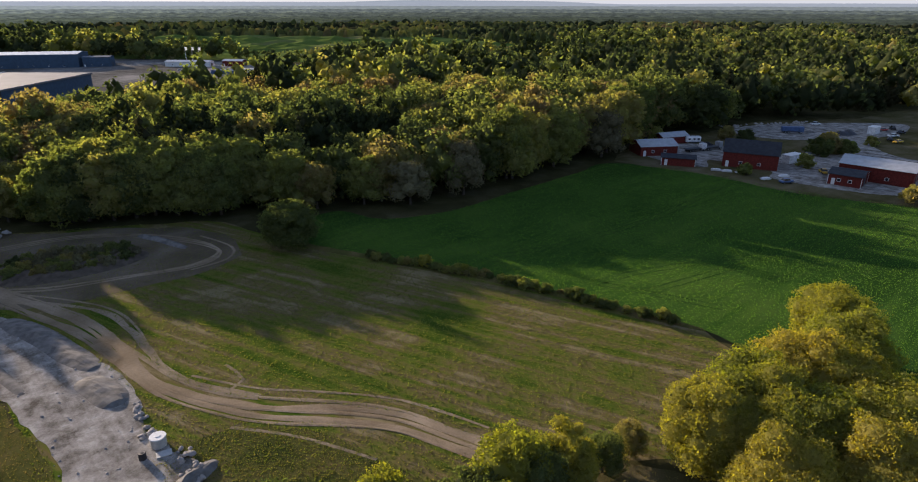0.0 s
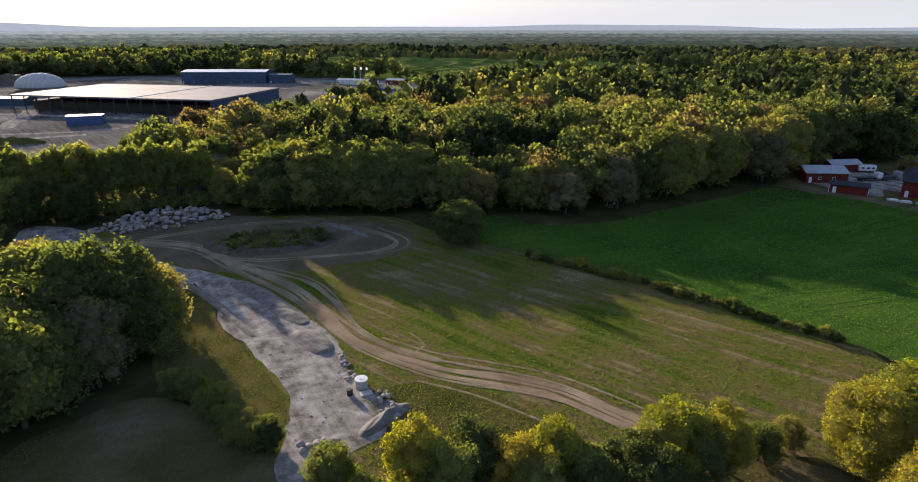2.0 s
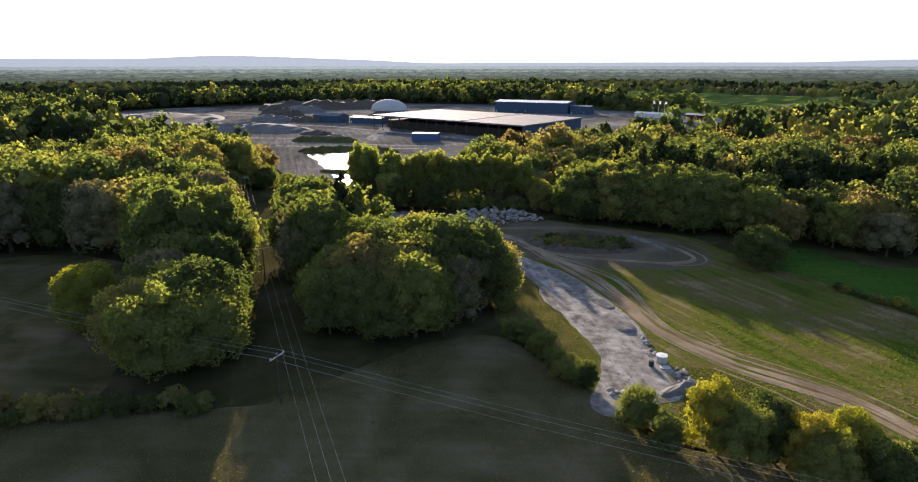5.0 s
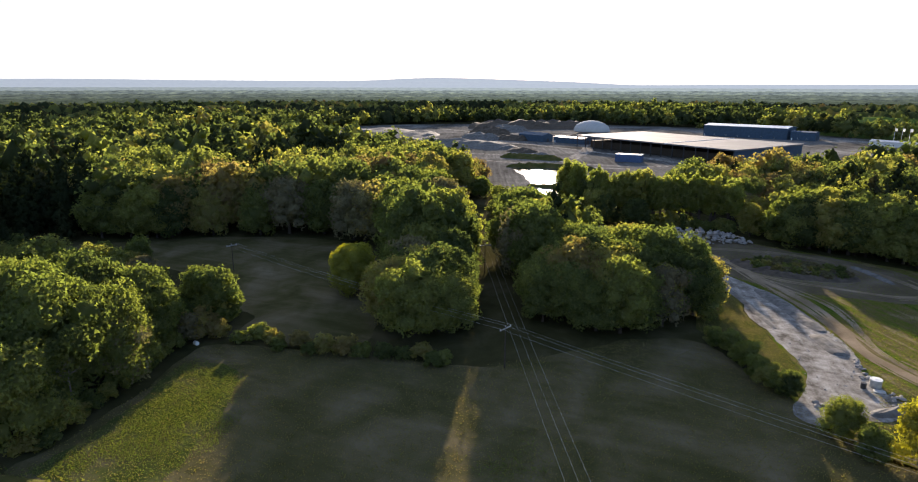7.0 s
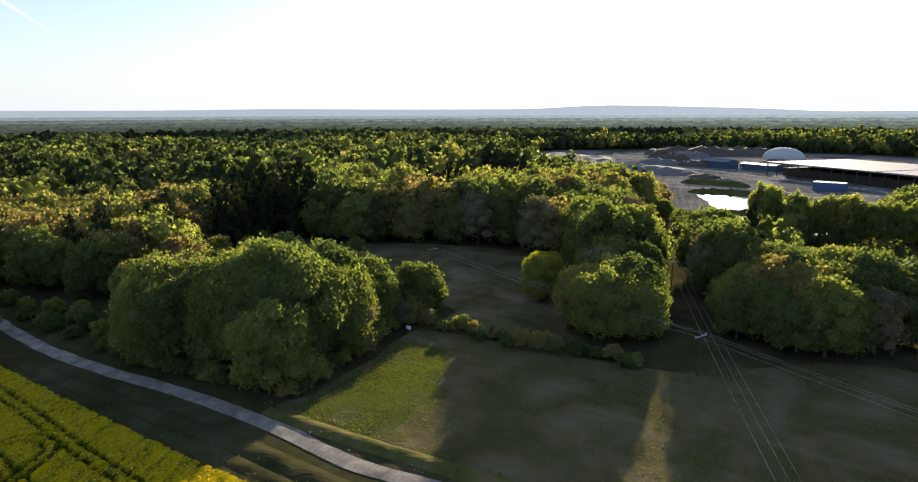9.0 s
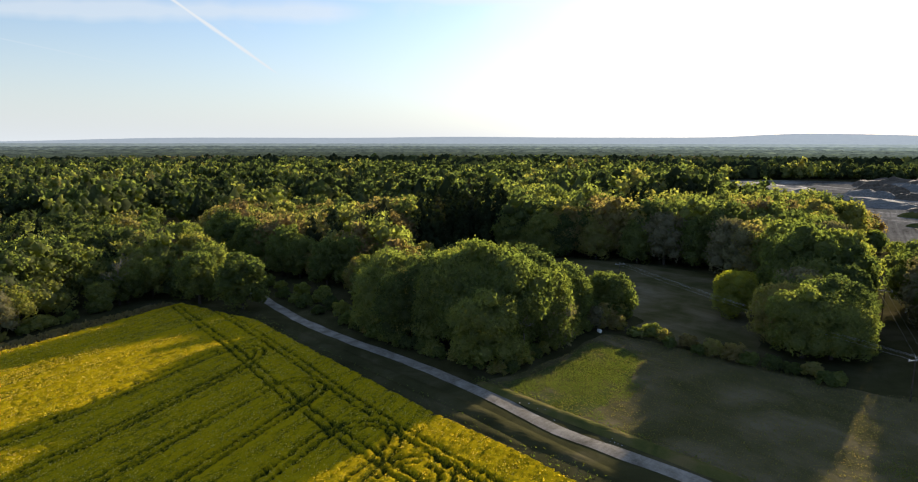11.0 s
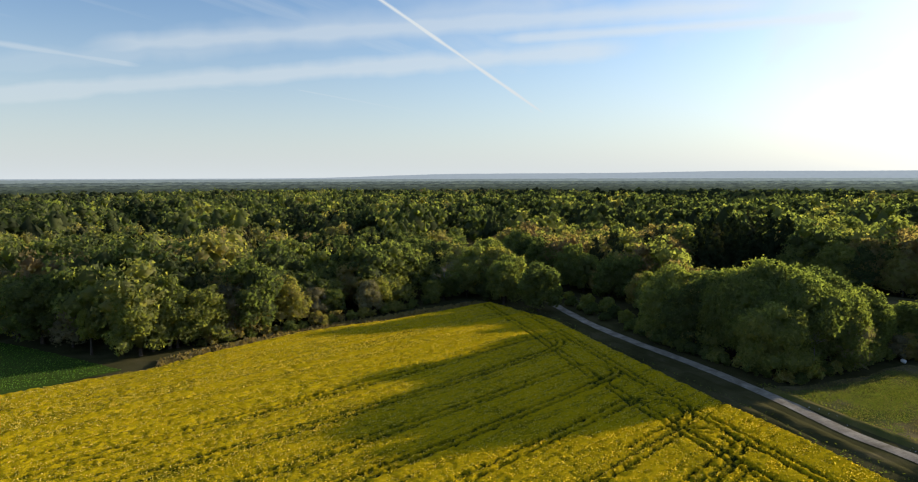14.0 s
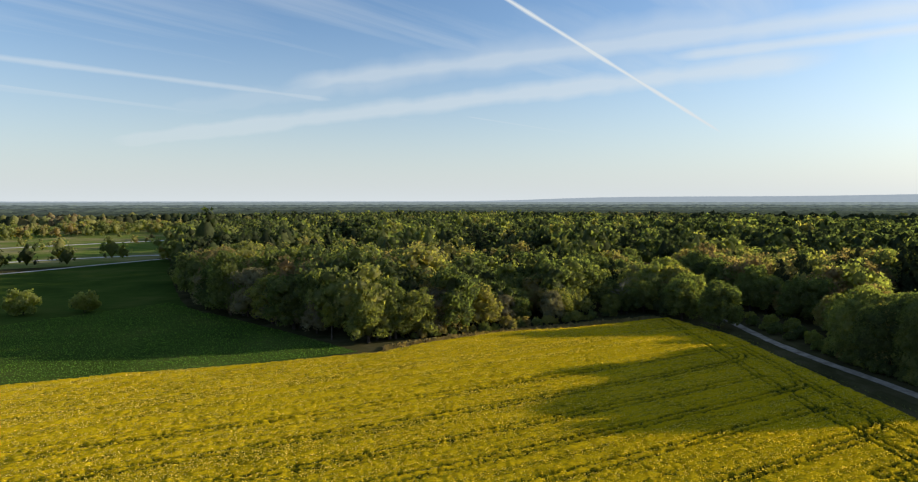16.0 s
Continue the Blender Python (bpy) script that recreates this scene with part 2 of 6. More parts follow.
def smooth_line(points, step=2.0):
    """Points along a smooth curve through the given plan points."""
    p = [Vector(q) for q in points]
    out = []
    for i in range(len(p) - 1):
        a, b, c, d = p[max(i - 1, 0)], p[i], p[i + 1], p[min(i + 2, len(p) - 1)]
        n = max(2, int((c - b).length / step))
        for k in range(n):
            s = k / n
            out.append(0.5 * ((2 * b) + (c - a) * s + (2 * a - 5 * b + 4 * c - d) * s * s + (3 * b - a - 3 * c + d) * s ** 3))
    out.append(p[-1])
    return out


def near_line(points, x, y):
    """Distance of plan places from a line of points."""
    x, y = np.asarray(x, float), np.asarray(y, float)
    best = np.full(x.shape, 1e9)
    for (x0, y0), (x1, y1) in zip(points[:-1], points[1:]):
        dx, dy = x1 - x0, y1 - y0
        s = np.clip(((x - x0) * dx + (y - y0) * dy) / (dx * dx + dy * dy + 1e-9), 0, 1)
        best = np.minimum(best, np.hypot(x - x0 - s * dx, y - y0 - s * dy))
    return best


def mesh_of(name, verts, faces, mats, tint=None, smooth=False, slots=None):
    me = bpy.data.meshes.new(name)
    me.from_pydata(verts, [], faces)
    for m in mats:
        me.materials.append(m)
    if smooth:
        me.polygons.foreach_set("use_smooth", np.ones(len(me.polygons), bool))
    if slots is not None:
        me.polygons.foreach_set("material_index", np.asarray(slots, np.int32))
    if tint is not None:
        at = me.attributes.new("tint", "FLOAT", "POINT")
        at.data.foreach_set("value", np.asarray(tint, np.float32))
    me.update()
    return me


def quick_mesh(name, verts, tris, mats, tint=None, slots=None, smooth=False):
    """A mesh of triangles from arrays."""
    me = bpy.data.meshes.new(name)
    nv, nt = len(verts), len(tris)
    me.vertices.add(nv)
    me.vertices.foreach_set("co", np.asarray(verts, np.float32).ravel())
    me.loops.add(nt * 3)
    me.loops.foreach_set("vertex_index", np.asarray(tris, np.int32).ravel())
    me.polygons.add(nt)
    me.polygons.foreach_set("loop_start", np.arange(0, nt * 3, 3, dtype=np.int32))
    for m in mats:
        me.materials.append(m)
    if slots is not None:
        me.polygons.foreach_set("material_index", np.asarray(slots, np.int32))
    if smooth:
        me.polygons.foreach_set("use_smooth", np.ones(nt, bool))
    me.update(calc_edges=True)
    if tint is not None:
        at = me.attributes.new("tint", "FLOAT", "POINT")
        at.data.foreach_set("value", np.asarray(tint, np.float32))
    return me


def sheet(name, poly, z, mat, label, category, step=0.0, wave=0.0):
    """A flat piece of land with the given outline, its edge slightly uneven."""
    line = smooth_line([*poly, poly[0]], 1.6 if step < 1.3 else 4.0) if step else [Vector(p) for p in poly]
    if step:
        line = line[:-1]
        line = [v + Vector((noise.noise(Vector((v.x * 0.13, v.y * 0.13, 3.1))), noise.noise(Vector((v.x * 0.13, v.y * 0.13, 9.7))))) * step for v in line]
        line = [v + Vector((noise.noise(Vector((v.x * 0.6, v.y * 0.6, 1.1))), noise.noise(Vector((v.x * 0.6, v.y * 0.6, 5.7))))) * step * 0.45 for v in line]
    bm = bmesh.new()
    f = bm.faces.new([bm.verts.new((v[0], v[1], z)) for v in line])
    if f.calc_area() and f.normal.z < 0:
        f.normal_flip()
    f.normal_update()
    if f.normal.z < 0:
        f.normal_flip()
    bmesh.ops.triangulate(bm, faces=bm.faces[:])
    me = bpy.data.meshes.new(name)
    bm.to_mesh(me)
    bm.free()
    me.materials.append(mat)
    return tagged(new(name, me), label, category, kind="structure")


def ribbon(name, points, width, z, mat, label, category, crown=0.06, ragged=0.25, wander=0.0):
    """A track or road along a line, slightly raised in its middle."""
    line = smooth_line(points, 2.0)
    if wander:
        line = [v + Vector((noise.noise(Vector((i * 0.06, width * 9.1, 0))), noise.noise(Vector((i * 0.06, 7.7, width * 9.1))))) * wander for i, v in enumerate(line)]
    verts, faces = [], []
    for i, v in enumerate(line):
        d = (line[min(i + 1, len(line) - 1)] - line[max(i - 1, 0)]).normalized()
        side = Vector((-d.y, d.x))
        for k, s in enumerate((-0.5, -0.25, 0, 0.25, 0.5)):
            wide = width * (1 + (ragged * noise.noise(Vector((i * 0.31, k * 7.0, width))) if k in (0, 4) else 0))
            q = v + side * s * wide
            verts.append((q.x, q.y, z + crown * (1 - abs(2 * s))))
        if i:
            for k in range(4):
                a = (i - 1) * 5 + k
                faces.append((a, a + 1, a + 6, a + 5))
    me = mesh_of(name, verts, faces, [mat], smooth=True)
    me.flip_normals() if me.polygons[0].normal.z < 0 else None
    return tagged(new(name, me), label, category, kind="structure")


# ---- the lie of the land ----
ROAD = [(90, 90), (46, 50), (-20, -7), (-54, -38.5), (-69, -54), (-84, -65), (-101.5, -80.3), (-116, -95), (-134, -111), (-163, -131.5), (-183, -146), (-230, -178), (-300, -215)]
STUBBLE_EDGE = [(-140, 112), (-128, 140), (-106, 139), (-80, 145), (-61, 147), (-47, 138), (-30, 128.5), (-7, 119.5), (13, 109.5), (30, 99.5), (42, 92), (44, 62), (16, 60), (0, 54), (-20, 42), (-32, 40), (-44, 46), (-52, 60), (-70, 77), (-90, 96), (-115, 100)]
MEADOW_EDGE = [(-34, 42), (-43, 45), (-65, 53), (-75, 43), (-78, 25), (-82, 8), (-101, -9), (-115, -25), (-119, -34), (-106, -45), (-94, -58), (-88, -63), (-60, -39), (-20, -2), (40, 50), (30, 56), (16, 60), (0, 54), (-20, 42)]
CROP_EDGE = [(-40, 150), (-46, 138), (-30, 128.5), (-7, 119.5), (13, 109.5), (30, 99.5), (42, 92), (60, 76), (120, 84), (170, 130), (126, 161), (112, 168), (97, 178), (85, 193), (69, 204), (51, 209), (38, 195), (17, 175), (0, 158), (-13, 151), (-22, 150), (-32, 156)]
RAPE_EDGE = [(-149, -148), (-131, -121), (-97, -93), (-76, -75.5), (-61, -61.5), (-45, -48), (10, -2), (90, 70), (150, 40), (150, -180), (90, -262), (40, -250), (6, -231), (-22, -211), (-50, -195), (-66, -192), (-90, -184), (-113, -167)]
PASTURE_EDGE = [(-48, -203), (-22, -213), (6, -232), (40, -252), (120, -262), (160, -420), (40, -520), (-48, -512), (-155, -535), (-110, -430), (-60, -320), (-55, -280), (-52, -238)]
GLADE_EDGE = [(-232, -70), (-221, -31), (-211, -5), (-190, 21), (-165, 28), (-140, 22), (-118, 6), (-102, -8), (-118, -26), (-133, -20), (-150, -32), (-182, -30)]
PIT_EDGE = [(-236, 128), (-210, 134), (-190, 138), (-178, 150), (-172, 165), (-190, 200), (-195, 250), (-180, 300), (-120, 420), (-90, 480), (-160, 590), (-420, 640), (-600, 560), (-740, 330), (-650, 40), (-560, 40), (-400, 150), (-330, 170)]
FARM_EDGE = [(54, 212), (69, 202), (84, 191), (96, 176), (112, 166), (126, 159), (172, 128), (300, 150), (300, 280), (246, 325), (193, 300), (145, 292), (106, 264), (80, 250), (64, 230)]
LOW_WOOD = [(-142, -92), (-146, -80), (-180, -66), (-212, -95), (-205, -145), (-185, -138), (-174, -118)]
LOW_SCRUB = [(-158, -80), (-150, -58), (-133, -42), (-118, -30), (-150, -32), (-182, -30), (-235, -70), (-212, -95)]
TALL_WOOD = [(-50, -205), (-160, -172), (-185, -300), (-130, -430), (-60, -320)]
GLADE_WOOD = [(-240, -60), (-228, -25), (-215, 0), (-194, 24), (-165, 32), (-140, 25), (-112, 30), (-116, 74), (-160, 70), (-215, 102), (-330, 120), (-430, 40), (-330, -20)]
EVEN_WOOD = [(-145, 137), (-45, 148), (-30, 220), (-150, 215)]
HIGH_WOOD = [(-45, 148), (0, 158), (55, 210), (120, 280), (60, 330), (-30, 240)]
POND_A = [(-305, 189), (-282, 209), (-240, 187), (-232, 168), (-243, 158), (-268, 170)]
POND_B = [(-232, 150), (-222, 160), (-192, 168), (-176, 150), (-196, 139), (-214, 140)]
LINE_EAST = [(-170, -15), (-78.8, 12.2), (25, 40)]
LINE_SOUTH = [(-220, 96), (-130, 44), (-40, -7), (30, -46)]
ROAD_STRIP = [(-116, -92), (-132, -90), (-151, -94), (-174, -118), (-187, -138), (-190, -150), (-163, -131), (-134, -111)]
POPLAR_STRIP = [(-204, 124), (-130, 132), (-118, 148), (-135, 162), (-172, 162), (-204, 142)]
HILL_EDGE = [(-500, 760), (-330, 980), (-70, 890), (155, 780), (70, 615), (-90, 540), (-200, 625)]
# land that is open between the fields, and low scrub before the ponds
CORE_EDGE = [(-135, 138), (-106, 142), (-61, 149), (-45, 152), (0, 160), (50, 214), (130, 165), (320, 150), (320, -320), (20, -300), (-48, -225), (-55, -202), (-93, -191), (-153, -155), (-133, -114), (-87, -68), (-119, -34), (-100, -5), (-80, 15), (-70, 62), (-95, 97), (-118, 100)]
SCRUB_EDGE = [(-136, 82), (-160, 113), (-178, 118), (-196, 134), (-240, 127), (-215, 104), (-160, 72)]
VALLEY_EDGE = [(-60, -540), (-160, -540), (-330, -760), (-560, -1250), (-200, -1250), (60, -800), (40, -530)]
YARD_EDGE = [(-112, 77), (-96, 79), (-82, 74), (-84, 90), (-95, 99), (-118, 104), (-140, 118), (-156, 114), (-132, 90)]
CLEARINGS = [YARD_EDGE, STUBBLE_EDGE, MEADOW_EDGE, CROP_EDGE, RAPE_EDGE, PASTURE_EDGE, GLADE_EDGE, PIT_EDGE, FARM_EDGE, HILL_EDGE, CORE_EDGE, SCRUB_EDGE, VALLEY_EDGE, ROAD_STRIP, POPLAR_STRIP]


def wooded(x, y):
    ok = np.ones(np.shape(x), bool)
    for poly in CLEARINGS:
        ok &= ~inside(poly, x, y)
    ok &= near_line(ROAD, x, y) > 5.0
    ok &= near_line(LINE_SOUTH, x, y) > 6.0
    ok &= near_line(LINE_EAST, x, y) > 1.0
    return ok


def disc(name, radius, z, mat):
    bm = bmesh.new()
    bmesh.ops.create_circle(bm, cap_ends=True, segments=96, radius=radius)
    for f in bm.faces:
        if f.normal.z < 0:
            f.normal_flip()
    bmesh.ops.translate(bm, verts=bm.verts, vec=(0, 0, z))
    me = bpy.data.meshes.new(name)
    bm.to_mesh(me)
    bm.free()
    me.materials.append(mat)
    return me


tagged(new("ground", disc("ground", 4950, 0, FLOOR)), "dark earth and grass land reaching the horizon", "ground", kind="structure")
sheet("stubble_field", STUBBLE_EDGE, 0.03, STUBBLE, "straw-coloured field with green regrowth and drill lines", "field", 1.0)
sheet("meadow", MEADOW_EDGE, 0.03, MEADOW, "rough grass meadow beside the gravel road", "meadow", 1.0)
sheet("green_sward", [(-89, -61.5), (-98, -50), (-112, -38), (-105, -30), (-90, -36), (-77, -46), (-75, -50.5)], 0.045, LIT_SWARD, "green grass in the meadow corner, sunlit look in its colour", "meadow", 1.25)
sheet("crop_field", CROP_EDGE, 0.04, CROP, "bright green young cereal field with tramlines", "field", 0.5)
sheet("pasture", PASTURE_EDGE, 0.03, PASTURE, "dark green grass pasture beyond the rapeseed", "field", 0.5)
sheet("stone_yard", YARD_EDGE, 0.052, GRAVEL, "pale crushed-stone ground behind the copse", "gravel", 1.5)
sheet("glade", GLADE_EDGE, 0.03, MEADOW, "shaded rough meadow between the woods", "meadow", 1.0)
sheet("gravel_pit", PIT_EDGE, 0.03, PIT_GROUND, "bare grey-brown quarry ground round the halls", "ground", 2.0)
sheet("farmyard", FARM_EDGE, 0.05, MEADOW, "worn grass round the red farm buildings", "ground", 1.0)
ribbon("gravel_road", ROAD, 3.1, 0.08, ROAD_GRAVEL, "pale gravel farm road beside the rapeseed field", "road")


# ---- trees ----
def sphere_dirs(n, rng):
    v = rng.normal(size=(n, 3))
    return v / np.linalg.norm(v, axis=1)[:, None]


def leaf_cards(centres, normals, size, rng):
    """Small leaf sprays, one uneven triangle each."""
    n = len(centres)
    a = np.cross(normals, sphere_dirs(n, rng))
    a /= np.linalg.norm(a, axis=1)[:, None] + 1e-9
    b = np.cross(normals, a)
    s = size * rng.uniform(0.6, 1.4, (n, 1))
    v = np.empty((n, 3, 3))
    v[:, 0] = centres - a * s * rng.uniform(0.4, 0.7, (n, 1)) - b * s * 0.3
    v[:, 1] = centres + a * s * rng.uniform(0.4, 0.7, (n, 1)) - b * s * 0.3
    v[:, 2] = centres + b * s * rng.uniform(0.4, 0.8, (n, 1)) - normals * s * 0.15
    return v.reshape(-1, 3), np.arange(n * 3).reshape(-1, 3)


def ball(detail):
    bm = bmesh.new()
    bmesh.ops.create_icosphere(bm, subdivisions=detail, radius=1)
    v, f = np.array([q.co for q in bm.verts]), np.array([[q.index for q in g.verts] for g in bm.faces])
    bm.free()
    return v, f


OCTAHEDRON = (np.array([(1, 0, 0), (0, 1, 0), (-1, 0, 0), (0, -1, 0), (0, 0, 1), (0, 0, -1)], float), np.array([(0, 1, 4), (1, 2, 4), (2, 3, 4), (3, 0, 4), (1, 0, 5), (2, 1, 5), (3, 2, 5), (0, 3, 5)]))
BALLS = {0: OCTAHEDRON, 1: ball(1), 2: ball(2)}


def crown_arrays(rng, height, radius, low, lumps, leaves, leaf, shape="round", detail=1):
    """A crown of separate boughs, each a lumpy cloud of leaf sprays round its own inner mass: points, triangles, which of them are inner, and the boughs."""
    tall = height - low
    k = (np.arange(lumps) + 0.5) / lumps
    turn = np.arange(lumps) * 2.39996 + rng.uniform(0, 6.28)
    mid = np.array([0, 0, low + tall * 0.46])
    axes = np.array([radius * rng.uniform(0.88, 1.12), radius * rng.uniform(0.88, 1.12), tall * 0.5])
    squash = np.array([1, 1, 0.8 if shape == "round" else 1.25])
    if shape == "cone":
        wide = (1.02 - k) ** 0.8
        d = np.stack([np.cos(turn), np.sin(turn), np.full(lumps, 0.25)], 1)
        size = radius * (0.2 + 0.42 * wide) * rng.uniform(0.8, 1.2, lumps)
        c = np.stack([np.cos(turn) * wide * radius * 0.55, np.sin(turn) * wide * radius * 0.55, low + tall * (0.04 + 0.9 * k)], 1)
    else:
        up = 1 - 1.84 * k
        flat = np.sqrt(np.maximum(1 - up * up, 0.0))
        d = np.stack([flat * np.cos(turn), flat * np.sin(turn), up], 1) + rng.normal(0, 0.13, (lumps, 3))
        d /= np.linalg.norm(d, axis=1)[:, None]
        size = radius * rng.uniform(0.26, 0.5, lumps)
        c = mid + d * axes * rng.uniform(0.56, 0.8, (lumps, 1))
        c[:, :2] *= 1 + 0.5 * np.clip(-d[:, 2:], 0, 1) ** 2
    c[:, :2] += rng.uniform(-0.06, 0.06, 2) * c[:, 2:]

    n = int(leaves)
    at = rng.choice(lumps, n, p=size ** 2 / (size ** 2).sum())
    s = sphere_dirs(n, rng) + 0.5 * d[at] + np.array([0, 0, 0.16])
    s /= np.linalg.norm(s, axis=1)[:, None]
    twig = sphere_dirs(lumps * 7, rng).reshape(lumps, 7, 3)
    near = np.einsum("ni,nki->nk", s, twig[at]).max(1)
    reach = 0.7 + 0.42 * np.exp((near - 1) * 7) + rng.normal(0, 0.07, n) + rng.exponential(0.06, n)
    p = c[at] + s * squash * (size[at] * reach)[:, None]
    p[:, 2] = np.maximum(p[:, 2], 0.15)
    tilt = s + 1.1 * sphere_dirs(n, rng) + np.array([0, 0, 0.25])
    tilt /= np.linalg.norm(tilt, axis=1)[:, None]
    v, t = leaf_cards(p, tilt, leaf, rng)
    vs, ts = [v], [t]
    at_v = len(v)
    bv, bf = BALLS[detail]
    heart = [(mid, axes * (0.62, 0.62, 0.74))] if shape != "cone" else [(mid * (0, 0, 0.85), axes * (0.3, 0.3, 0.8))]
    for place, half in heart + [(c[i], squash * size[i] * 0.7) for i in range(lumps)]:
        q = place + bv * half * rng.uniform(0.88, 1.1, (len(bv), 1))
        q[:, 2] = np.maximum(q[:, 2], 0.1)
        vs.append(q)
        ts.append(bf + at_v)
        at_v += len(bv)
    t_all = np.concatenate(ts)
    inner = np.concatenate([np.zeros(len(t), np.int32), np.ones(len(t_all) - len(t), np.int32)])
    return np.concatenate(vs), t_all, inner, c


def limb(verts, faces, a, b, ra, rb, sides=6):
    a, b = Vector(a), Vector(b)
    q = (b - a).to_track_quat("Z", "Y")
    at = len(verts)
    for c, r in ((a, ra), (b, rb)):
        for k in range(sides):
            verts.append(tuple(c + q @ Vector((math.cos(k * math.tau / sides) * r, math.sin(k * math.tau / sides) * r, 0))))
    for k in range(sides):
        faces.append((at + k, at + (k + 1) % sides, at + sides + (k + 1) % sides, at + sides + k))


def trunk_mesh(height, girth, tips):
    verts, faces = [], []
    fork = height * 0.35
    limb(verts, faces, (0, 0, -0.2), (0, 0, fork * 0.3), girth * 1.35, girth)
    limb(verts, faces, (0, 0, fork * 0.3), (0.05, 0.03, fork), girth, girth * 0.75)
    limb(verts, faces, (0.05, 0.03, fork), (0, 0, height * 0.8), girth * 0.72, girth * 0.18)
    for c in tips:
        limb(verts, faces, (0.03, 0.02, min(fork * 1.05, c[2] * 0.7)), tuple(c), girth * 0.42, girth * 0.1, 5)
    return mesh_of("trunk", verts, faces, [BARK], smooth=True)


def tree_model(rng, height, radius, low, lumps, leaves, leaf, mat, shape="round"):
    v, t, inner, cs = crown_arrays(rng, height, radius, low, lumps, leaves, leaf, shape, 2 if lumps > 40 else 1)
    crown = quick_mesh("crown", v, t, [mat, mat], slots=inner)
    far = sorted(range(len(cs)), key=lambda i: -abs(cs[i][0]) - abs(cs[i][1]))[:5]
    return trunk_mesh(height, height * 0.022, [cs[i] for i in far]), crown


def plant(model, x, y, scale, turn, label, category="tree", group="", name="tree", tall=1.0):
    base = new(name)
    base.matrix_world = Matrix.LocRotScale((x, y, 0), Euler((0, 0, turn)), (scale, scale, scale * tall))
    for part_name, me in zip(("trunk", "crown"), model):
        ob = new(part_name, me)
        ob.parent = base
    return tagged(base, label, category, group)


rng = np.random.default_rng(5)
HERO = [tree_model(rng, 16.5, 7.4, 0.3, 36, 9000, 0.44, LEAF) for _ in range(6)]
OAK = [tree_model(rng, 18.5, 6.9, 0.3, 30, 3900, 0.6, LEAF) for _ in range(6)]
OAK += [tree_model(rng, 17.5, 6.2, 0.3, 28, 3000, 0.5, BUDDING)]
POPLAR = [tree_model(rng, 17, 3.2, 4.2, 22, 2000, 0.42, PALE, "tall") for _ in range(3)]
GILT = [tree_model(rng, 16, 6.8, 0.5, 46, 26000, 0.28, GOLD) for _ in range(2)]
BUSH = [tree_model(rng, 8.0, 3.3, 0.2, 24, 8500, 0.19, LEAF) for _ in range(3)]
GILT_BUSH = [tree_model(rng, 8.4, 3.0, 0.3, 24, 8500, 0.18, GOLD) for _ in range(2)]
SHRUB = [tree_model(rng, 4.0, 2.5, 0.0, 12, 1000, 0.36, LEAF) for _ in range(4)]
DULL_SHRUB = [tree_model(rng, 4.0, 2.8, 0.0, 12, 700, 0.34, BUDDING), tree_model(rng, 4.0, 2.8, 0.0, 12, 700, 0.34, LEAF)]
PALE_SHRUB = [tree_model(rng, 4.0, 2.4, 0.0, 12, 1200, 0.34, PALE) for _ in range(2)]
GILT_SHRUB = [tree_model(rng, 4.0, 2.2, 0.0, 12, 1200, 0.34, GOLD) for _ in range(2)]


def clump(poly, spacing, models, lo, hi, label, group, seed, category="tree", name="tree", jitter=0.35, taller=1.0, fall=None):
    """Trees set at uneven steps over a piece of the plan."""
    r = np.random.default_rng(seed)
    xs, ys = [p[0] for p in poly], [p[1] for p in poly]
    n = 0
    for gx in np.arange(min(xs), max(xs), spacing):
        for k, gy in enumerate(np.arange(min(ys), max(ys), spacing * 0.9)):
            x = gx + (spacing * 0.5 if k % 2 else 0) + r.uniform(-jitter, jitter) * spacing
            y = gy + r.uniform(-jitter, jitter) * spacing
            s, tall, turn, m = r.uniform(lo, hi), r.uniform(0.9, 1.12), r.uniform(0, 6.28), int(r.integers(len(models)))
            if inside(poly, np.array([x]), np.array([y]))[0]:
                if category == "tree":
                    s *= 0.78 + 0.26 * min(1.0, float(near_line([*poly, poly[0]], np.array([x]), np.array([y]))[0]) / 11)
                if fall:
                    s *= 1 - max(0.0, fall[0] - x) * fall[1]
                plant(models[m], x, y, s, turn, label, category, group, name, tall * taller)
                n += 1
    return n


def row(points, spacing, models, lo, hi, label, group, seed, spread=1.0, category="shrub", name="shrub"):
    """Shrubs along a line of the plan."""
    r = np.random.default_rng(seed)
    for v in smooth_line(points, spacing)[::1]:
        plant(models[int(r.integers(len(models)))], v.x + r.uniform(-spread, spread), v.y + r.uniform(-spread, spread), r.uniform(lo, hi), r.uniform(0, 6.28), label, category, group, name, r.uniform(0.8, 1.15))


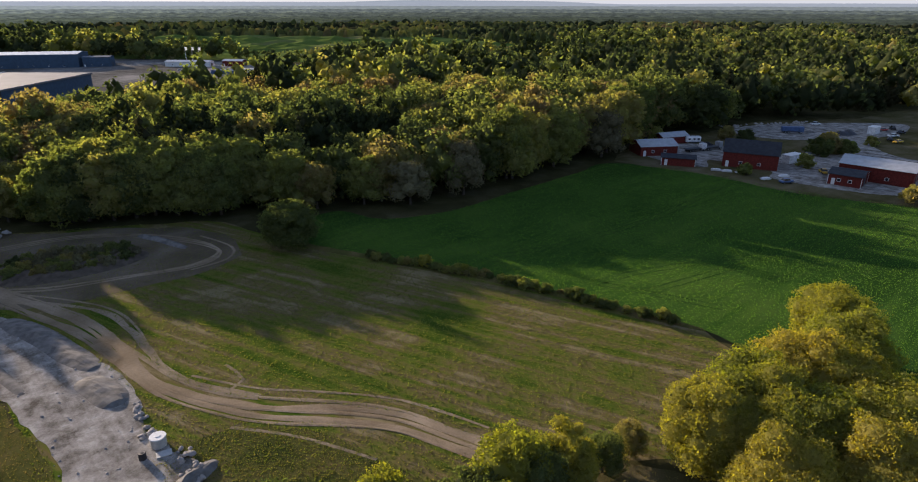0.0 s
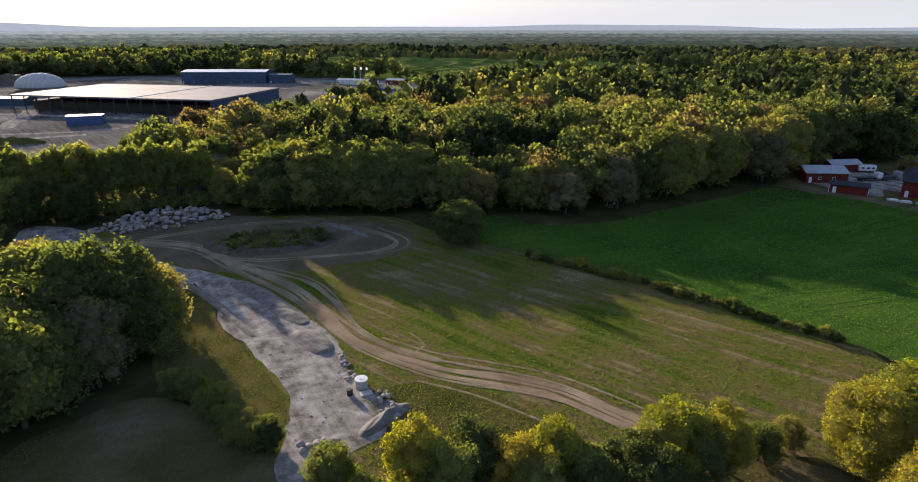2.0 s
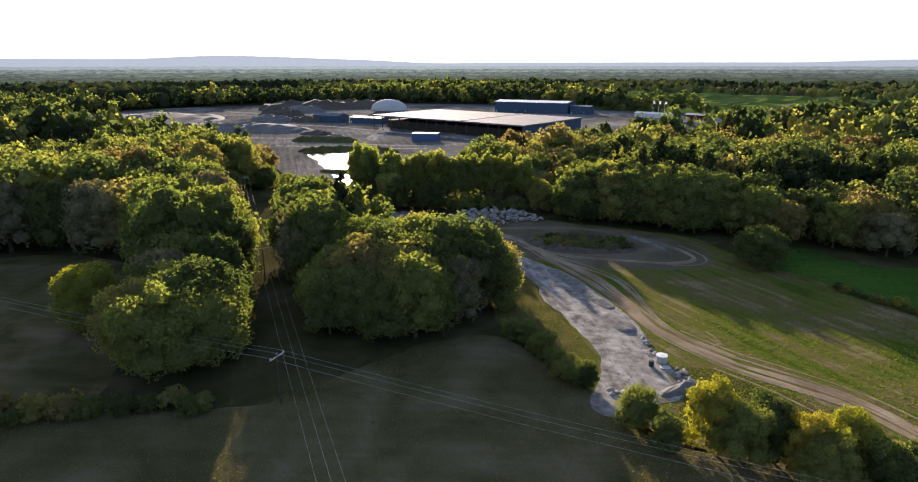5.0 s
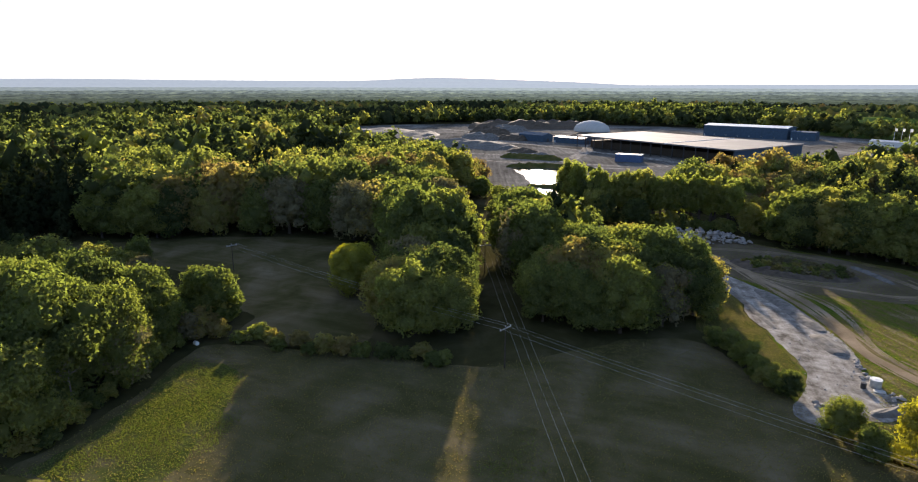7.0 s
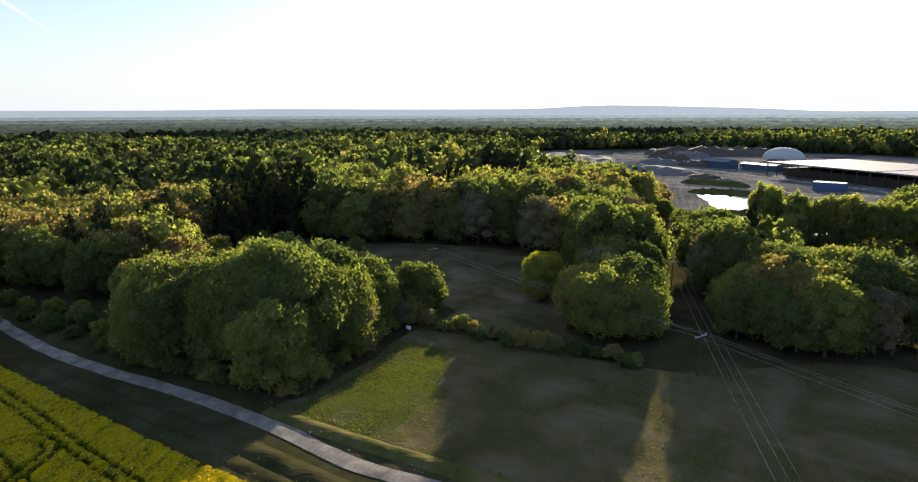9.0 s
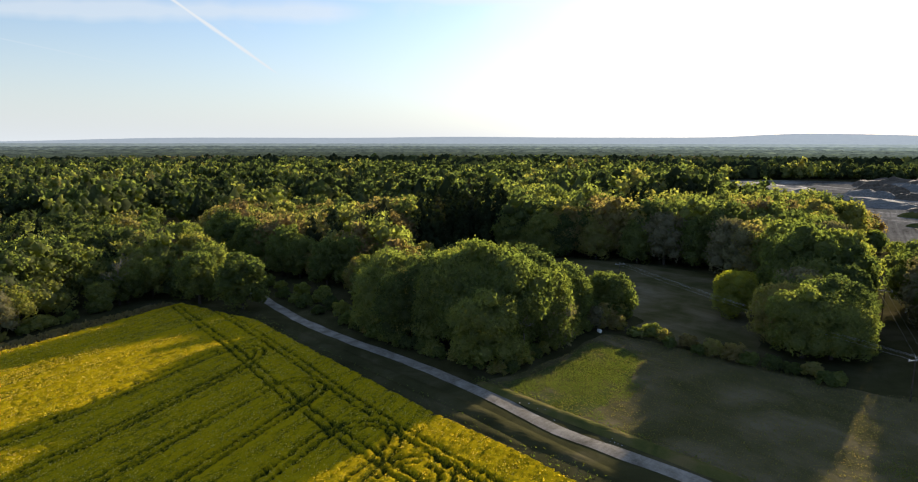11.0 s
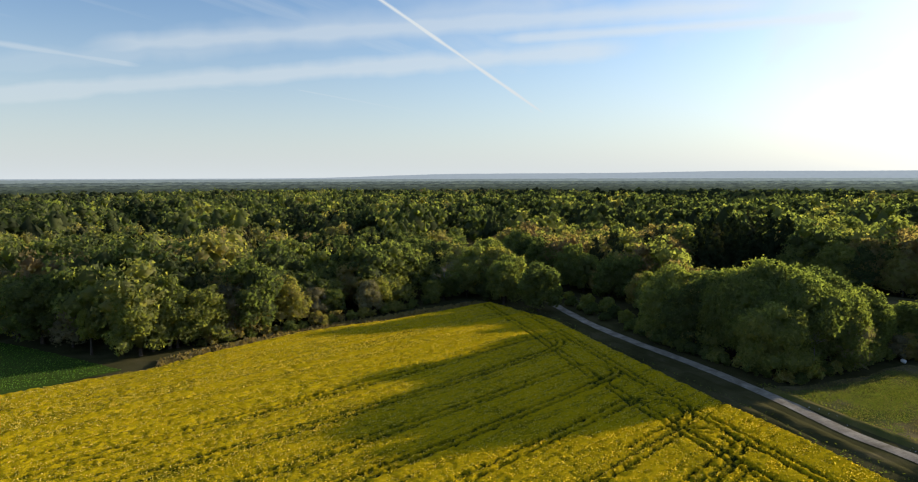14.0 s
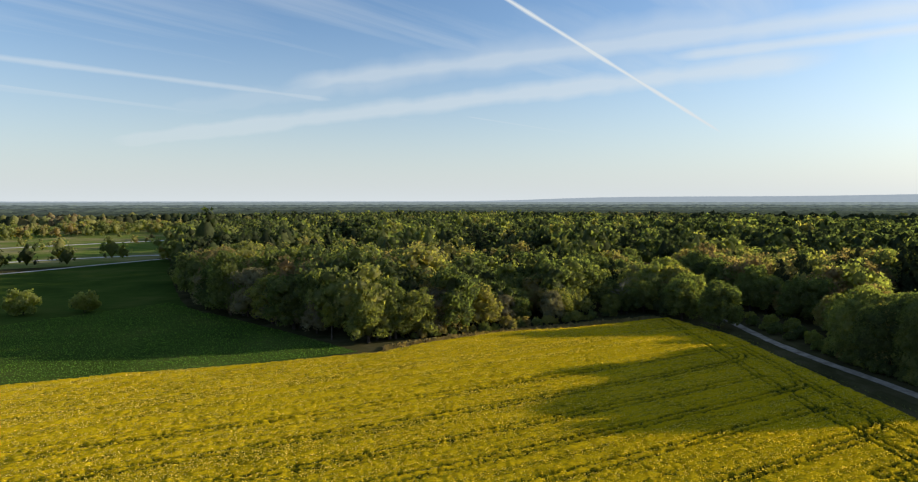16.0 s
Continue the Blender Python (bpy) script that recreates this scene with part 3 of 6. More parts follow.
C1 = [(-99, 37), (-84, 32), (-81, 43), (-78, 54), (-75, 64), (-78, 71), (-90, 73), (-110, 68), (-108, 50)]
C2 = [(-99, 14), (-102, 4), (-106, 1), (-116, 8), (-111, 20), (-101, 20)]
C3 = [(-96, -62), (-104, -55), (-114, -47), (-122, -41), (-135, -44), (-150, -60), (-158, -80), (-152, -92), (-136, -95), (-121, -89), (-109, -78), (-103, -69)]
clump(C1, 6.4, HERO, 1.0, 1.26, "broadleaf tree with dense spring-green crown beside the meadow", "trees of the copse", 1)
clump(C2, 5.4, HERO, 1.06, 1.28, "broadleaf tree with dense green crown behind the power pole", "trees by the power line", 2)
clump(C3, 7.3, HERO, 1.08, 1.32, "broadleaf tree with dense green crown beside the gravel road", "trees of the roadside copse", 3, taller=1.12, fall=(-116, 0.0115))
for x, y, s in ((29.5, 58, 0.8), (36, 64, 0.86), (45, 67, 0.9), (58, 83, 0.84), (55, 74, 0.86), (33, 50, 0.78), (50, 58, 0.88), (40, 57, 0.86), (37, 60, 0.84), (48, 63, 0.86), (43, 50, 0.84)):
    plant(GILT[int(x) % 2], x, y, s, x * 1.3, "tall maple in yellow-green spring flower", "tree", "golden trees")
plant(GILT[0], -133, 6, 0.9, 1.0, "yellow-green flowering tree at the wood's edge", "tree")
plant(HERO[3], -38.5, 131, 0.84, 2.0, "lone round green tree on the field boundary", "tree", tall=0.82)
edge_rng = np.random.default_rng(18)
for depth in (0.0, 6.5, 13.0):
    for v in smooth_line([(-101, 146 + depth), (-94, 147 + depth), (-84, 151 + depth), (-74, 152.5 + depth), (-62, 153.5 + depth)], 3.6):
        plant(OAK[int(edge_rng.integers(6))], v.x + edge_rng.uniform(-0.8, 0.8), v.y + edge_rng.uniform(-0.8, 0.8), float(np.interp(v.x, [-101, -92, -76, -62], [0.98, 1.06, 1.04, 0.94])) + 0.07 * depth / 6.5, edge_rng.uniform(0, 6.28), "tall broadleaf tree shading the stubble field", "tree", "trees behind the stubble field", "tree", edge_rng.uniform(0.97, 1.03))
# scrub edges
row([(-65, 55), (-60, 53), (-54, 50), (-48, 47), (-44, 46)], 3.0, BUSH, 0.5, 0.72, "dark green shrub between meadow and gravel", "shrubs beside the gravel", 5, 0.8)
row([(-86, 4), (-97, -8), (-108, -17), (-116, -24), (-124, -32)], 3.2, SHRUB, 0.55, 1.0, "dark shrub along the meadow's edge", "shrubs along the meadow", 6, 1.5)
clump([(-150, -52), (-124, -40), (-128, -22), (-140, -27)], 5.0, SHRUB, 1.0, 1.9, "green shrub below the copse", "shrubs below the copse", 7, "shrub", "shrub")
row([(-20, 124), (-7, 118.4), (3, 114), (13, 108.6), (22, 103.5), (30, 98.8), (38, 94)], 1.7, SHRUB, 0.32, 0.6, "low hedge shrub on the field boundary", "hedge shrubs", 8, 0.7)
for x, y, s in ((-7, 119, 0.75), (1, 115.5, 0.6)):
    plant(GILT_SHRUB[0], x, y, s, x, "yellow-green bush in the hedge", "shrub", "", "shrub")
# young trees before the field
for x, y, s, gilt in ((-33, 40.5, 1.4, 0), (-23.5, 42.5, 2.1, 1), (-16.5, 45, 1.9, 0), (-19, 42, 1.9, 0), (-12, 44.5, 1.8, 1), (-7.5, 46.5, 2.0, 1), (-3.5, 46, 1.7, 0), (0.5, 48.5, 1.8, 0), (5, 51, 2.4, 1), (8.5, 52, 2.0, 0), (12.5, 55, 1.9, 1), (-27.5, 38, 1.2, 0), (-2, 43, 1.7, 0), (-9, 42, 1.7, 0), (3, 46, 1.8, 0), (17, 58, 1.2, 0), (21, 61, 1.0, 0)):
    models = GILT_BUSH if gilt else BUSH
    plant(models[int(abs(x) * 3) % len(models)], x, y, s * 0.6, x * 2.1, "young tree in fresh yellow-green leaf" if gilt else "leafy green bush at the field's foot", "shrub", "bushes at the field's foot", "shrub", 1.05)
# island of scrub in the turning loop
clump([(-98, 115), (-91, 111), (-81, 113), (-74, 119), (-69, 127), (-80, 130), (-92, 124)], 2.7, DULL_SHRUB, 0.4, 0.7, "dark scrub bush on the bank inside the turning loop", "scrub on the bank", 9, "shrub", "shrub")
row([(-94, -61), (-103, -53), (-113, -45), (-121, -39), (-128, -34)], 3.0, SHRUB, 0.7, 1.2, "dark shrub at the copse's foot", "shrubs at the copse's foot", 16, 1.0)
row([(-97, -66), (-104, -73), (-110, -81), (-121, -91), (-134, -97)], 3.0, SHRUB, 0.6, 1.1, "dark roadside shrub below the copse", "roadside shrubs", 17, 0.8)
# farm and pasture bushes
for x, y, s in ((132, 221, 1.8), (138, 226, 2.0), (143, 222, 1.5), (127, 164, 1.3), (131, 160, 1.4), (93, 194, 1.0), (118, 204, 1.2), (110, 250, 1.4), (116, 246, 1.3), (162, 238, 1.0), (80, 246, 1.5)):
    plant(SHRUB[int(x) % 4], x, y, s, x, "bush beside the farmyard", "shrub", "bushes round the farm", "shrub")
for x, y, s in ((-10.6, -347, 2.6), (-26.4, -333, 2.2)):
    plant(PALE_SHRUB[int(-x) % 2], x, y, s, x, "single rounded bush in the pasture", "shrub", "bushes in the pasture", "shrub")
row([(-70, -202), (-80, -197), (-92, -190), (-104, -184), (-118, -177), (-132, -172), (-146, -167)], 3.4, SHRUB, 0.5, 1.1, "shrub between wood and rapeseed", "shrubs at the wood's foot", 10, 1.2)
for x, y, s in ((-57, -214, 0.82), (-62, -209, 0.9), (-67, -206, 0.94), (-73, -203, 0.85), (-77, -200, 0.8), (-54, -221, 0.75), (-83, -198, 0.78), (-70, -209, 0.9), (-64, -214, 0.86)):
    plant(POPLAR[int(-x) % 3], x, y, s, x, "slender young birch at the wood's corner", "tree", "young trees at the corner")
for x, y, s in ((-146, -112, 1.0), (-151, -116, 0.8), (-139, -107, 0.7), (-157, -121, 0.9), (-129, -98, 0.8), (-137, -100, 1.1), (-144, -104, 1.0), (-125, -95, 0.7), (-152, -108, 1.2), (-160, -116, 1.1), (-166, -124, 0.9), (-172, -130, 1.1), (-133, -95, 1.0)):
    plant((SHRUB + PALE_SHRUB)[int(-x) % 6], x, y, s, x, "pale bush beside the gravel road", "shrub", "bushes beside the road", "shrub")

def bare_tree(seed, height):
    """A leafless tree: trunk, boughs and a haze of thin twigs."""
    r = np.random.default_rng(seed)
    verts, faces = [], []

    def grow(a, d, length, girth, level):
        b = a + d * length
        limb(verts, faces, a, b, girth, girth * 0.55, 4)
        if level:
            for _ in range(4 if level > 1 else 6):
                q = (d + Vector(r.uniform(-0.75, 0.75, 3))).normalized()
                q.z = abs(q.z) * 0.8 + 0.15
                grow(a.lerp(b, r.uniform(0.35, 1.0)), q.normalized(), length * r.uniform(0.5, 0.75), girth * 0.42, level - 1)

    grow(Vector((0, 0, height * 0.28)), Vector((0.03, 0.02, 1)), height * 0.34, height * 0.014, 4)
    return trunk_mesh(height * 0.6, height * 0.018, []), mesh_of("crown", verts, faces, [TWIG])


for k, (x, y, s) in enumerate(((-57, -232, 0.8), (-59, -243, 0.85), (-58, -255, 0.9), (-61, -266, 0.88), (-60, -278, 0.95), (-63, -290, 0.92), (-64, -303, 0.96), (-70, -315, 0.95), (-67, -262, 0.9), (-69, -285, 0.95))):
    plant(OAK[6], x, y, s, k * 1.9, "grey-brown budding tree along the pasture", "tree", "budding trees along the pasture", tall=0.95)
TWIG = plain("grey_twigs", (0.20, 0.175, 0.145), 0.9, 0, 0.3, 2.0)
BARE = [bare_tree(k, 14) for k in range(2)]
for x, y, s in ((-101.5, -55.5, 0.85), (-58, -283, 1.2), (-62, -292, 1.3), (-66, -305, 1.2), (-60, -273, 1.0), (-150, -166, 1.1), (-128, -179, 1.0)):
    plant(BARE[int(-x) % 2], x, y, s, x, "grey-brown tree still bare but for buds", "tree", "budding trees")


def woodland(name, xs, ys, size, leaves, leaf, rng, mat, label, lumps, tints, shape="round", radius=(6.8, 9.0)):
    """Many trees joined into one body of woodland."""
    protos = []
    for k in range(8):
        h = rng.uniform(15, 20)
        slim = shape == "round" and k == 7
        v, t, inner, _ = crown_arrays(rng, h, rng.uniform(*radius) * (0.74 if slim else 1), 0.5, lumps, leaves, leaf, "tall" if slim else shape, 0)
        protos.append((v, t, inner))
    vs, ts, tint, slots = [], [], [], []
    at = 0
    for x, y, s, q in zip(xs, ys, size, tints):
        v, t, inner = protos[int(rng.integers(len(protos)))]
        a = rng.uniform(0, 6.28)
        c, w, stretch = math.cos(a), math.sin(a), rng.uniform(0.9, 1.1)
        vs.append(np.stack([x + s * (v[:, 0] * c - v[:, 1] * w), y + s * (v[:, 0] * w + v[:, 1] * c), s * v[:, 2] * stretch], 1))
        ts.append(t + at)
        slots.append(inner)
        tint.append(np.full(len(v), q))
        at += len(v)
    me = quick_mesh(name, np.concatenate(vs), np.concatenate(ts), [mat, mat], np.concatenate(tint), np.concatenate(slots))
    return tagged(new(name, me), label, "woodland", kind="stuff")


def scatter(spacing, x0, x1, y0, y1, seed):
    r = np.random.default_rng(seed)
    gx, gy = np.meshgrid(np.arange(x0, x1, spacing), np.arange(y0, y1, spacing))
    return gx.ravel() + r.uniform(-0.45, 0.45, gx.size) * spacing, gy.ravel() + r.uniform(-0.45, 0.45, gx.size) * spacing


def patches(x, y, size, level):
    return np.array([noise.noise(Vector((a / size, b / size, level))) for a, b in zip(x, y)])


NEEDLE_MASS = foliage("woodland_needles", DARK_STOPS, "mesh", 0.15)
SPRUCE_EDGE = [(-203, -74), (-222, -46), (-320, -36), (-330, -80), (-225, -86)]
FLIGHT = [(0, 0), (-5, -25), (3, -50), (11, -63), (28, -75), (45, -79), (72, -75)]
x, y = scatter(8.3, -760, 460, -760, 820, 11)
d = near_line(FLIGHT, x, y)
left = np.degrees(np.arctan2(-x, y))
ok = wooded(x, y) & (left > -45) | (wooded(x, y) & (left < -165))
for poly in (C1, C2, C3):
    ok &= ~inside(poly, x, y)
for ang in np.arange(0, 6.28, 1.571):
    ok &= wooded(x + 3.5 * math.cos(ang), y + 3.5 * math.sin(ang))
x, y, d = x[ok], y[ok], d[ok]
rim = np.zeros(len(x), bool)
for ang in np.arange(0, 6.28, 0.785):
    rim |= ~wooded(x + 10 * math.cos(ang), y + 10 * math.sin(ang))
r2 = np.random.default_rng(21)
SOUTH_PINES = [(-92, -218), (-160, -190), (-230, -260), (-150, -340)]
conifer = inside(SPRUCE_EDGE, x, y) | (inside(SOUTH_PINES, x, y) & (r2.uniform(size=len(x)) < 0.35) & ~rim) | ((patches(x, y, 70.0, 7.0) > 0.22) & (r2.uniform(size=len(x)) < 0.6) & ~rim)
size = np.clip(r2.uniform(0.72, 1.1, len(x)) + 0.22 * patches(x, y, 35.0, 12.0) + 0.3 * patches(x, y, 130.0, 17.0), 0.6, 1.3)
size *= np.where(rim, r2.uniform(0.8, 1.02, len(x)), 1.06) * np.where(inside(LOW_WOOD, x, y), 0.9, 1.0) * np.where(inside(TALL_WOOD, x, y), 1.2, 1.0)
FIELD_SIDE = [(-118, 142), (-104, 143), (-92, 147), (-76, 150), (-60, 151), (-45, 152), (-32, 158), (-13, 152), (0, 159), (17, 176), (38, 196), (53, 211)]
front = np.interp(x, [-118, -106, -98, -92, -78, -68, -52, -36, -20, 0, 18, 40, 55], [9.0, 11.0, 17.0, 18.0, 17.0, 15.5, 14.0, 13.0, 14.0, 15.5, 18.0, 18.5, 18.0])
envelope = (front + 0.19 * near_line(FIELD_SIDE, x, y)) / 17.5
size = np.where(inside(EVEN_WOOD, x, y) | inside(HIGH_WOOD, x, y), np.minimum(envelope, 1.34) * r2.uniform(0.94, 1.04, len(x)), size)
size *= np.where(inside(LOW_SCRUB, x, y), 0.5, 1.0)
size = np.where(inside(GLADE_WOOD, x, y), np.clip(size * 1.3, 1.2, 1.5), size)
order = np.where((d < 330) & rim & ~conifer)[0]
order = order[np.argsort(d[order])][:140]
chosen = np.zeros(len(x), bool)
chosen[order] = True
for i in order:
    plant(OAK[int(r2.integers(len(OAK)))], x[i], y[i], size[i], r2.uniform(0, 6.28), "broadleaf tree in spring leaf at the wood's edge", "tree", "trees at the wood's edge", tall=r2.uniform(0.9, 1.2))
tints = np.clip(0.12 + 0.85 * r2.beta(0.9, 1.0, len(x)) + 0.55 * patches(x, y, 90.0, 2.0), 0, 1)
mid = (~chosen) & (d < 320) & ~conifer
woodland("woodland", x[mid], y[mid], size[mid], 1050, 0.76, np.random.default_rng(31), LEAF_MASS, "dense mixed spring woodland in greens and olive", 17, tints[mid])
pine = conifer & (d < 420)
woodland("pine_wood", x[pine], y[pine], size[pine] * 1.02, 280, 0.9, np.random.default_rng(33), NEEDLE_MASS, "dark pines and spruces among the woodland", 12, tints[pine], "cone", (3.6, 4.8))
far = (d >= 320) & (~pine) & (r2.uniform(size=len(d)) < 0.34)
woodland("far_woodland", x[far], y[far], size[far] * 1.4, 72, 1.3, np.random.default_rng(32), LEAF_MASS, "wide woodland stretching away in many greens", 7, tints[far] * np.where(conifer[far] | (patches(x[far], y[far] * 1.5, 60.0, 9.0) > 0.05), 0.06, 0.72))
# low trees before the ponds, tall poplars beside them
x, y = scatter(6.5, -245, -118, 70, 140, 12)
ok = inside(SCRUB_EDGE, x, y) & (near_line(LINE_SOUTH, x, y) > 4)
woodland("pond_scrub", x[ok], y[ok], np.full(ok.sum(), 0.36), 320, 1.1, np.random.default_rng(34), LEAF_MASS, "low willows and scrub before the ponds", 8, np.full(ok.sum(), 0.5))
row([(-184, 122), (-175, 122), (-164, 125), (-153, 130), (-143, 137), (-134, 144), (-124, 148)], 1.35, POPLAR, 1.0, 1.3, "slender poplar in light green leaf beside the pond", "poplars beside the pond", 15, 3.2, "tree", "tree")


row([(-186, 119), (-175, 119), (-164, 122), (-152, 127), (-142, 134), (-133, 141), (-122, 146)], 2.2, SHRUB, 0.9, 1.6, "dark undergrowth below the poplars", "undergrowth below the poplars", 19, 2.0)


# ---- distance ----
def far_canopy():
    r = np.random.default_rng(41)
    rad, left = [], []
    q = 640.0
    while q < 1450:
        step = q / 104
        a = np.arange(radians(-42), radians(172), step / q) + r.uniform(0, step / q)
        rad.append(np.full(len(a), q))
        left.append(a)
        q += step * 1.2
    rad, left = np.concatenate(rad), np.concatenate(left)
    rad = rad * (1 + r.uniform(-0.006, 0.006, len(rad)))
    left = left + r.uniform(-0.005, 0.005, len(left))
    x, y = -np.sin(left) * rad, np.cos(left) * rad
    ok = wooded(x, y) & ~((x > -760) & (y < 820) & (y > -760) & (x < 460))
    ok &= patches(x, y, 420.0, 4.0) < 0.30
    x, y, rad = x[ok], y[ok], rad[ok]
    n = len(x)
    size = rad / 104 * 0.8 * r.uniform(0.6, 1.4, n)
    tall = r.uniform(10, 19, n)
    ring = np.arange(5) * math.tau / 5
    prof = np.concatenate([[[0, 0, 1.0]], np.stack([np.cos(ring) * 0.62, np.sin(ring) * 0.62, np.full(5, 0.8)], 1), np.stack([np.cos(ring + 0.6), np.sin(ring + 0.6), np.full(5, 0.1)], 1)])
    tri = [(0, 1 + k, 1 + (k + 1) % 5) for k in range(5)] + [(1 + k, 6 + k, 1 + (k + 1) % 5) for k in range(5)] + [(6 + k, 6 + (k + 1) % 5, 1 + (k + 1) % 5) for k in range(5)]
    v = prof[None] * np.stack([size, size, tall], 1)[:, None, :] * r.uniform(0.72, 1.28, (n, 11, 1))
    v[:, :, 0] += x[:, None]
    v[:, :, 1] += y[:, None]
    t = (np.arange(n)[:, None, None] * 11 + np.array(tri)[None]).reshape(-1, 3)
    belt = patches(x, y * 1.6, 190.0, 6.0) + 0.5 * patches(x, y, 60.0, 8.0) + r.normal(0, 0.12, n)
    pine = np.repeat((belt > 0.12).astype(np.int32), len(tri))
    tint = np.repeat(np.clip(r.beta(2.2, 2.4, n) * 0.9 + 0.6 * patches(x, y, 260.0, 1.0), 0, 1), 11)
    me = quick_mesh("distant_woods", v.reshape(-1, 3), t, [LEAF_MASS, NEEDLE_MASS], tint, pine)
    tagged(new("distant_woods", me), "distant wooded plain with a few open fields", "woodland", kind="stuff")


far_canopy()


def ridge(name, dist, profile, colour, label, rough=1.4, wood=0.85, glow=0.8):
    """A long low wooded rise at the edge of sight, its haze painted as glow."""
    verts, faces = [], []
    for i, a in enumerate(np.arange(-46, 174, 0.12)):
        h = profile(a) + rough * noise.noise(Vector((a * 0.8, dist * 0.01, 0))) + rough * noise.noise(Vector((a * 4.1, dist * 0.01, 5)))
        s, c = math.sin(radians(a)), math.cos(radians(a))
        verts += [(-s * dist, c * dist, 0), (-s * (dist + 40), c * (dist + 40), h * 0.7), (-s * (dist + 120), c * (dist + 120), h)]
        if i:
            k = (i - 1) * 3
            faces += [(k, k + 3, k + 4, k + 1), (k + 1, k + 4, k + 5, k + 2)]
    # base nearly black: the haze over the woods is put into the emission colour
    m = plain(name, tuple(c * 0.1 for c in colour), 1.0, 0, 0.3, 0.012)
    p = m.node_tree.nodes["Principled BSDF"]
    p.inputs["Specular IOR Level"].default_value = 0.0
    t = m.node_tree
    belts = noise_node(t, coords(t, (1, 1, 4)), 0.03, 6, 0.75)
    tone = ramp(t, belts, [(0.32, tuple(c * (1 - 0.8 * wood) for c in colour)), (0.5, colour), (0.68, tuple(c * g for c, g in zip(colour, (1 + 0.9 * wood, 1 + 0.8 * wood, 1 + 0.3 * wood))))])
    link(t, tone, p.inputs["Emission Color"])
    # painted haze glows brighter towards the sun
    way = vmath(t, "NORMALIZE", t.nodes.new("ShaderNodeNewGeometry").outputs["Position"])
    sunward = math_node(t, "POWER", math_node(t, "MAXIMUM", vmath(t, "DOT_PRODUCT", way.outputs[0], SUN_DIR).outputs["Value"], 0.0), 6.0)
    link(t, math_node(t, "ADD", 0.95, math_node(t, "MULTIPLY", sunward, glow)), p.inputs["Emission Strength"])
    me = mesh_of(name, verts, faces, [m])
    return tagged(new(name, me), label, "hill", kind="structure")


def rise(a, mid, wide, h):
    q = (a - mid) / wide
    return h * math.exp(-q ** 4)


# emission colours hold the haze, paler and bluer with each farther belt
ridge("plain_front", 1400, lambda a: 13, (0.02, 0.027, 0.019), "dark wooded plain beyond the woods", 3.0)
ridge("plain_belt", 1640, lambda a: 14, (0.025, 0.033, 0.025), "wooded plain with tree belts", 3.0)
ridge("plain_near", 1900, lambda a: 15, (0.03, 0.039, 0.032), "wooded plain with painted haze", 3.0)
ridge("plain_hazy", 2400, lambda a: 20, (0.04, 0.051, 0.046), "far wooded plain, painted hazy", 2.6)
ridge("plain_middle", 3050, lambda a: 27, (0.06, 0.076, 0.075), "far wooded plain, painted hazier", 2.2)
ridge("plain_edge", 3900, lambda a: 38, (0.115, 0.14, 0.145), "plain at the edge of sight, painted pale with haze", 1.6, 0.3, 0.5)
ridge("hills", 4700, lambda a: 44 + rise(a, 104, 18, 34) + rise(a, 72, 20, 40) + rise(a, 54, 10, 34) + rise(a, -2, 10, 26) + rise(a, 24, 22, 18) + rise(a, -30, 14, 12), (0.18, 0.212, 0.242), "low hills on the horizon, painted haze-blue", 1.0, 0.08, 0.1)


# ---- building helpers ----
def part(name, bm, mat, parent, label=""):
    """One mesh as a part of a thing or of a part."""
    me = bpy.data.meshes.new(name)
    bm.normal_update()
    bm.to_mesh(me)
    bm.free()
    me.materials.append(mat)
    ob = new(name, me)
    ob.parent = parent
    if label:
        ob["label"] = label
    return ob


def box(bm, lo, hi, bevel=0.0):
    """A box between two corners, its edges broken by the bevel."""
    c = [(a + b) / 2 for a, b in zip(lo, hi)]
    m = Matrix.Translation(c) @ Matrix.Diagonal((*[abs(b - a) for a, b in zip(lo, hi)], 1))
    made = bmesh.ops.create_cube(bm, size=1, matrix=m)
    if bevel:
        edges = list({e for v in made["verts"] for e in v.link_edges})
        bmesh.ops.bevel(bm, geom=edges, offset=bevel, segments=1, affect="EDGES")
    return bm


def rod(bm, a, b, ra, rb=None, sides=8):
    a, b = Vector(a), Vector(b)
    d = b - a
    m = Matrix.Translation((a + b) / 2) @ d.to_track_quat("Z", "Y").to_matrix().to_4x4()
    bmesh.ops.create_cone(bm, cap_ends=True, segments=sides, radius1=ra, radius2=rb if rb is not None else ra, depth=d.length, matrix=m)
    return bm


def base_at(name, x, y, turn, z=0.0):
    ob = new(name)
    ob.matrix_world = pose(x, y, z, 0, 0, turn)
    return ob


RED_WOOD = plain("red_boards", (0.14, 0.026, 0.02), 0.85, 0, 0.3, 2.0)
WHITE_PAINT = plain("white_paint", (0.72, 0.72, 0.70), 0.6, 0, 0.08, 2.0)
GREY_SHEET = plain("grey_roof_sheet", (0.42, 0.44, 0.45), 0.45, 0.3, 0.15, 0.6)
DARK_SHEET = plain("dark_roof", (0.035, 0.037, 0.042), 0.55, 0, 0.3, 0.8)
BLUE_SHEET = plain("blue_cladding", (0.055, 0.09, 0.135), 0.6, 0.0, 0.15, 0.5)
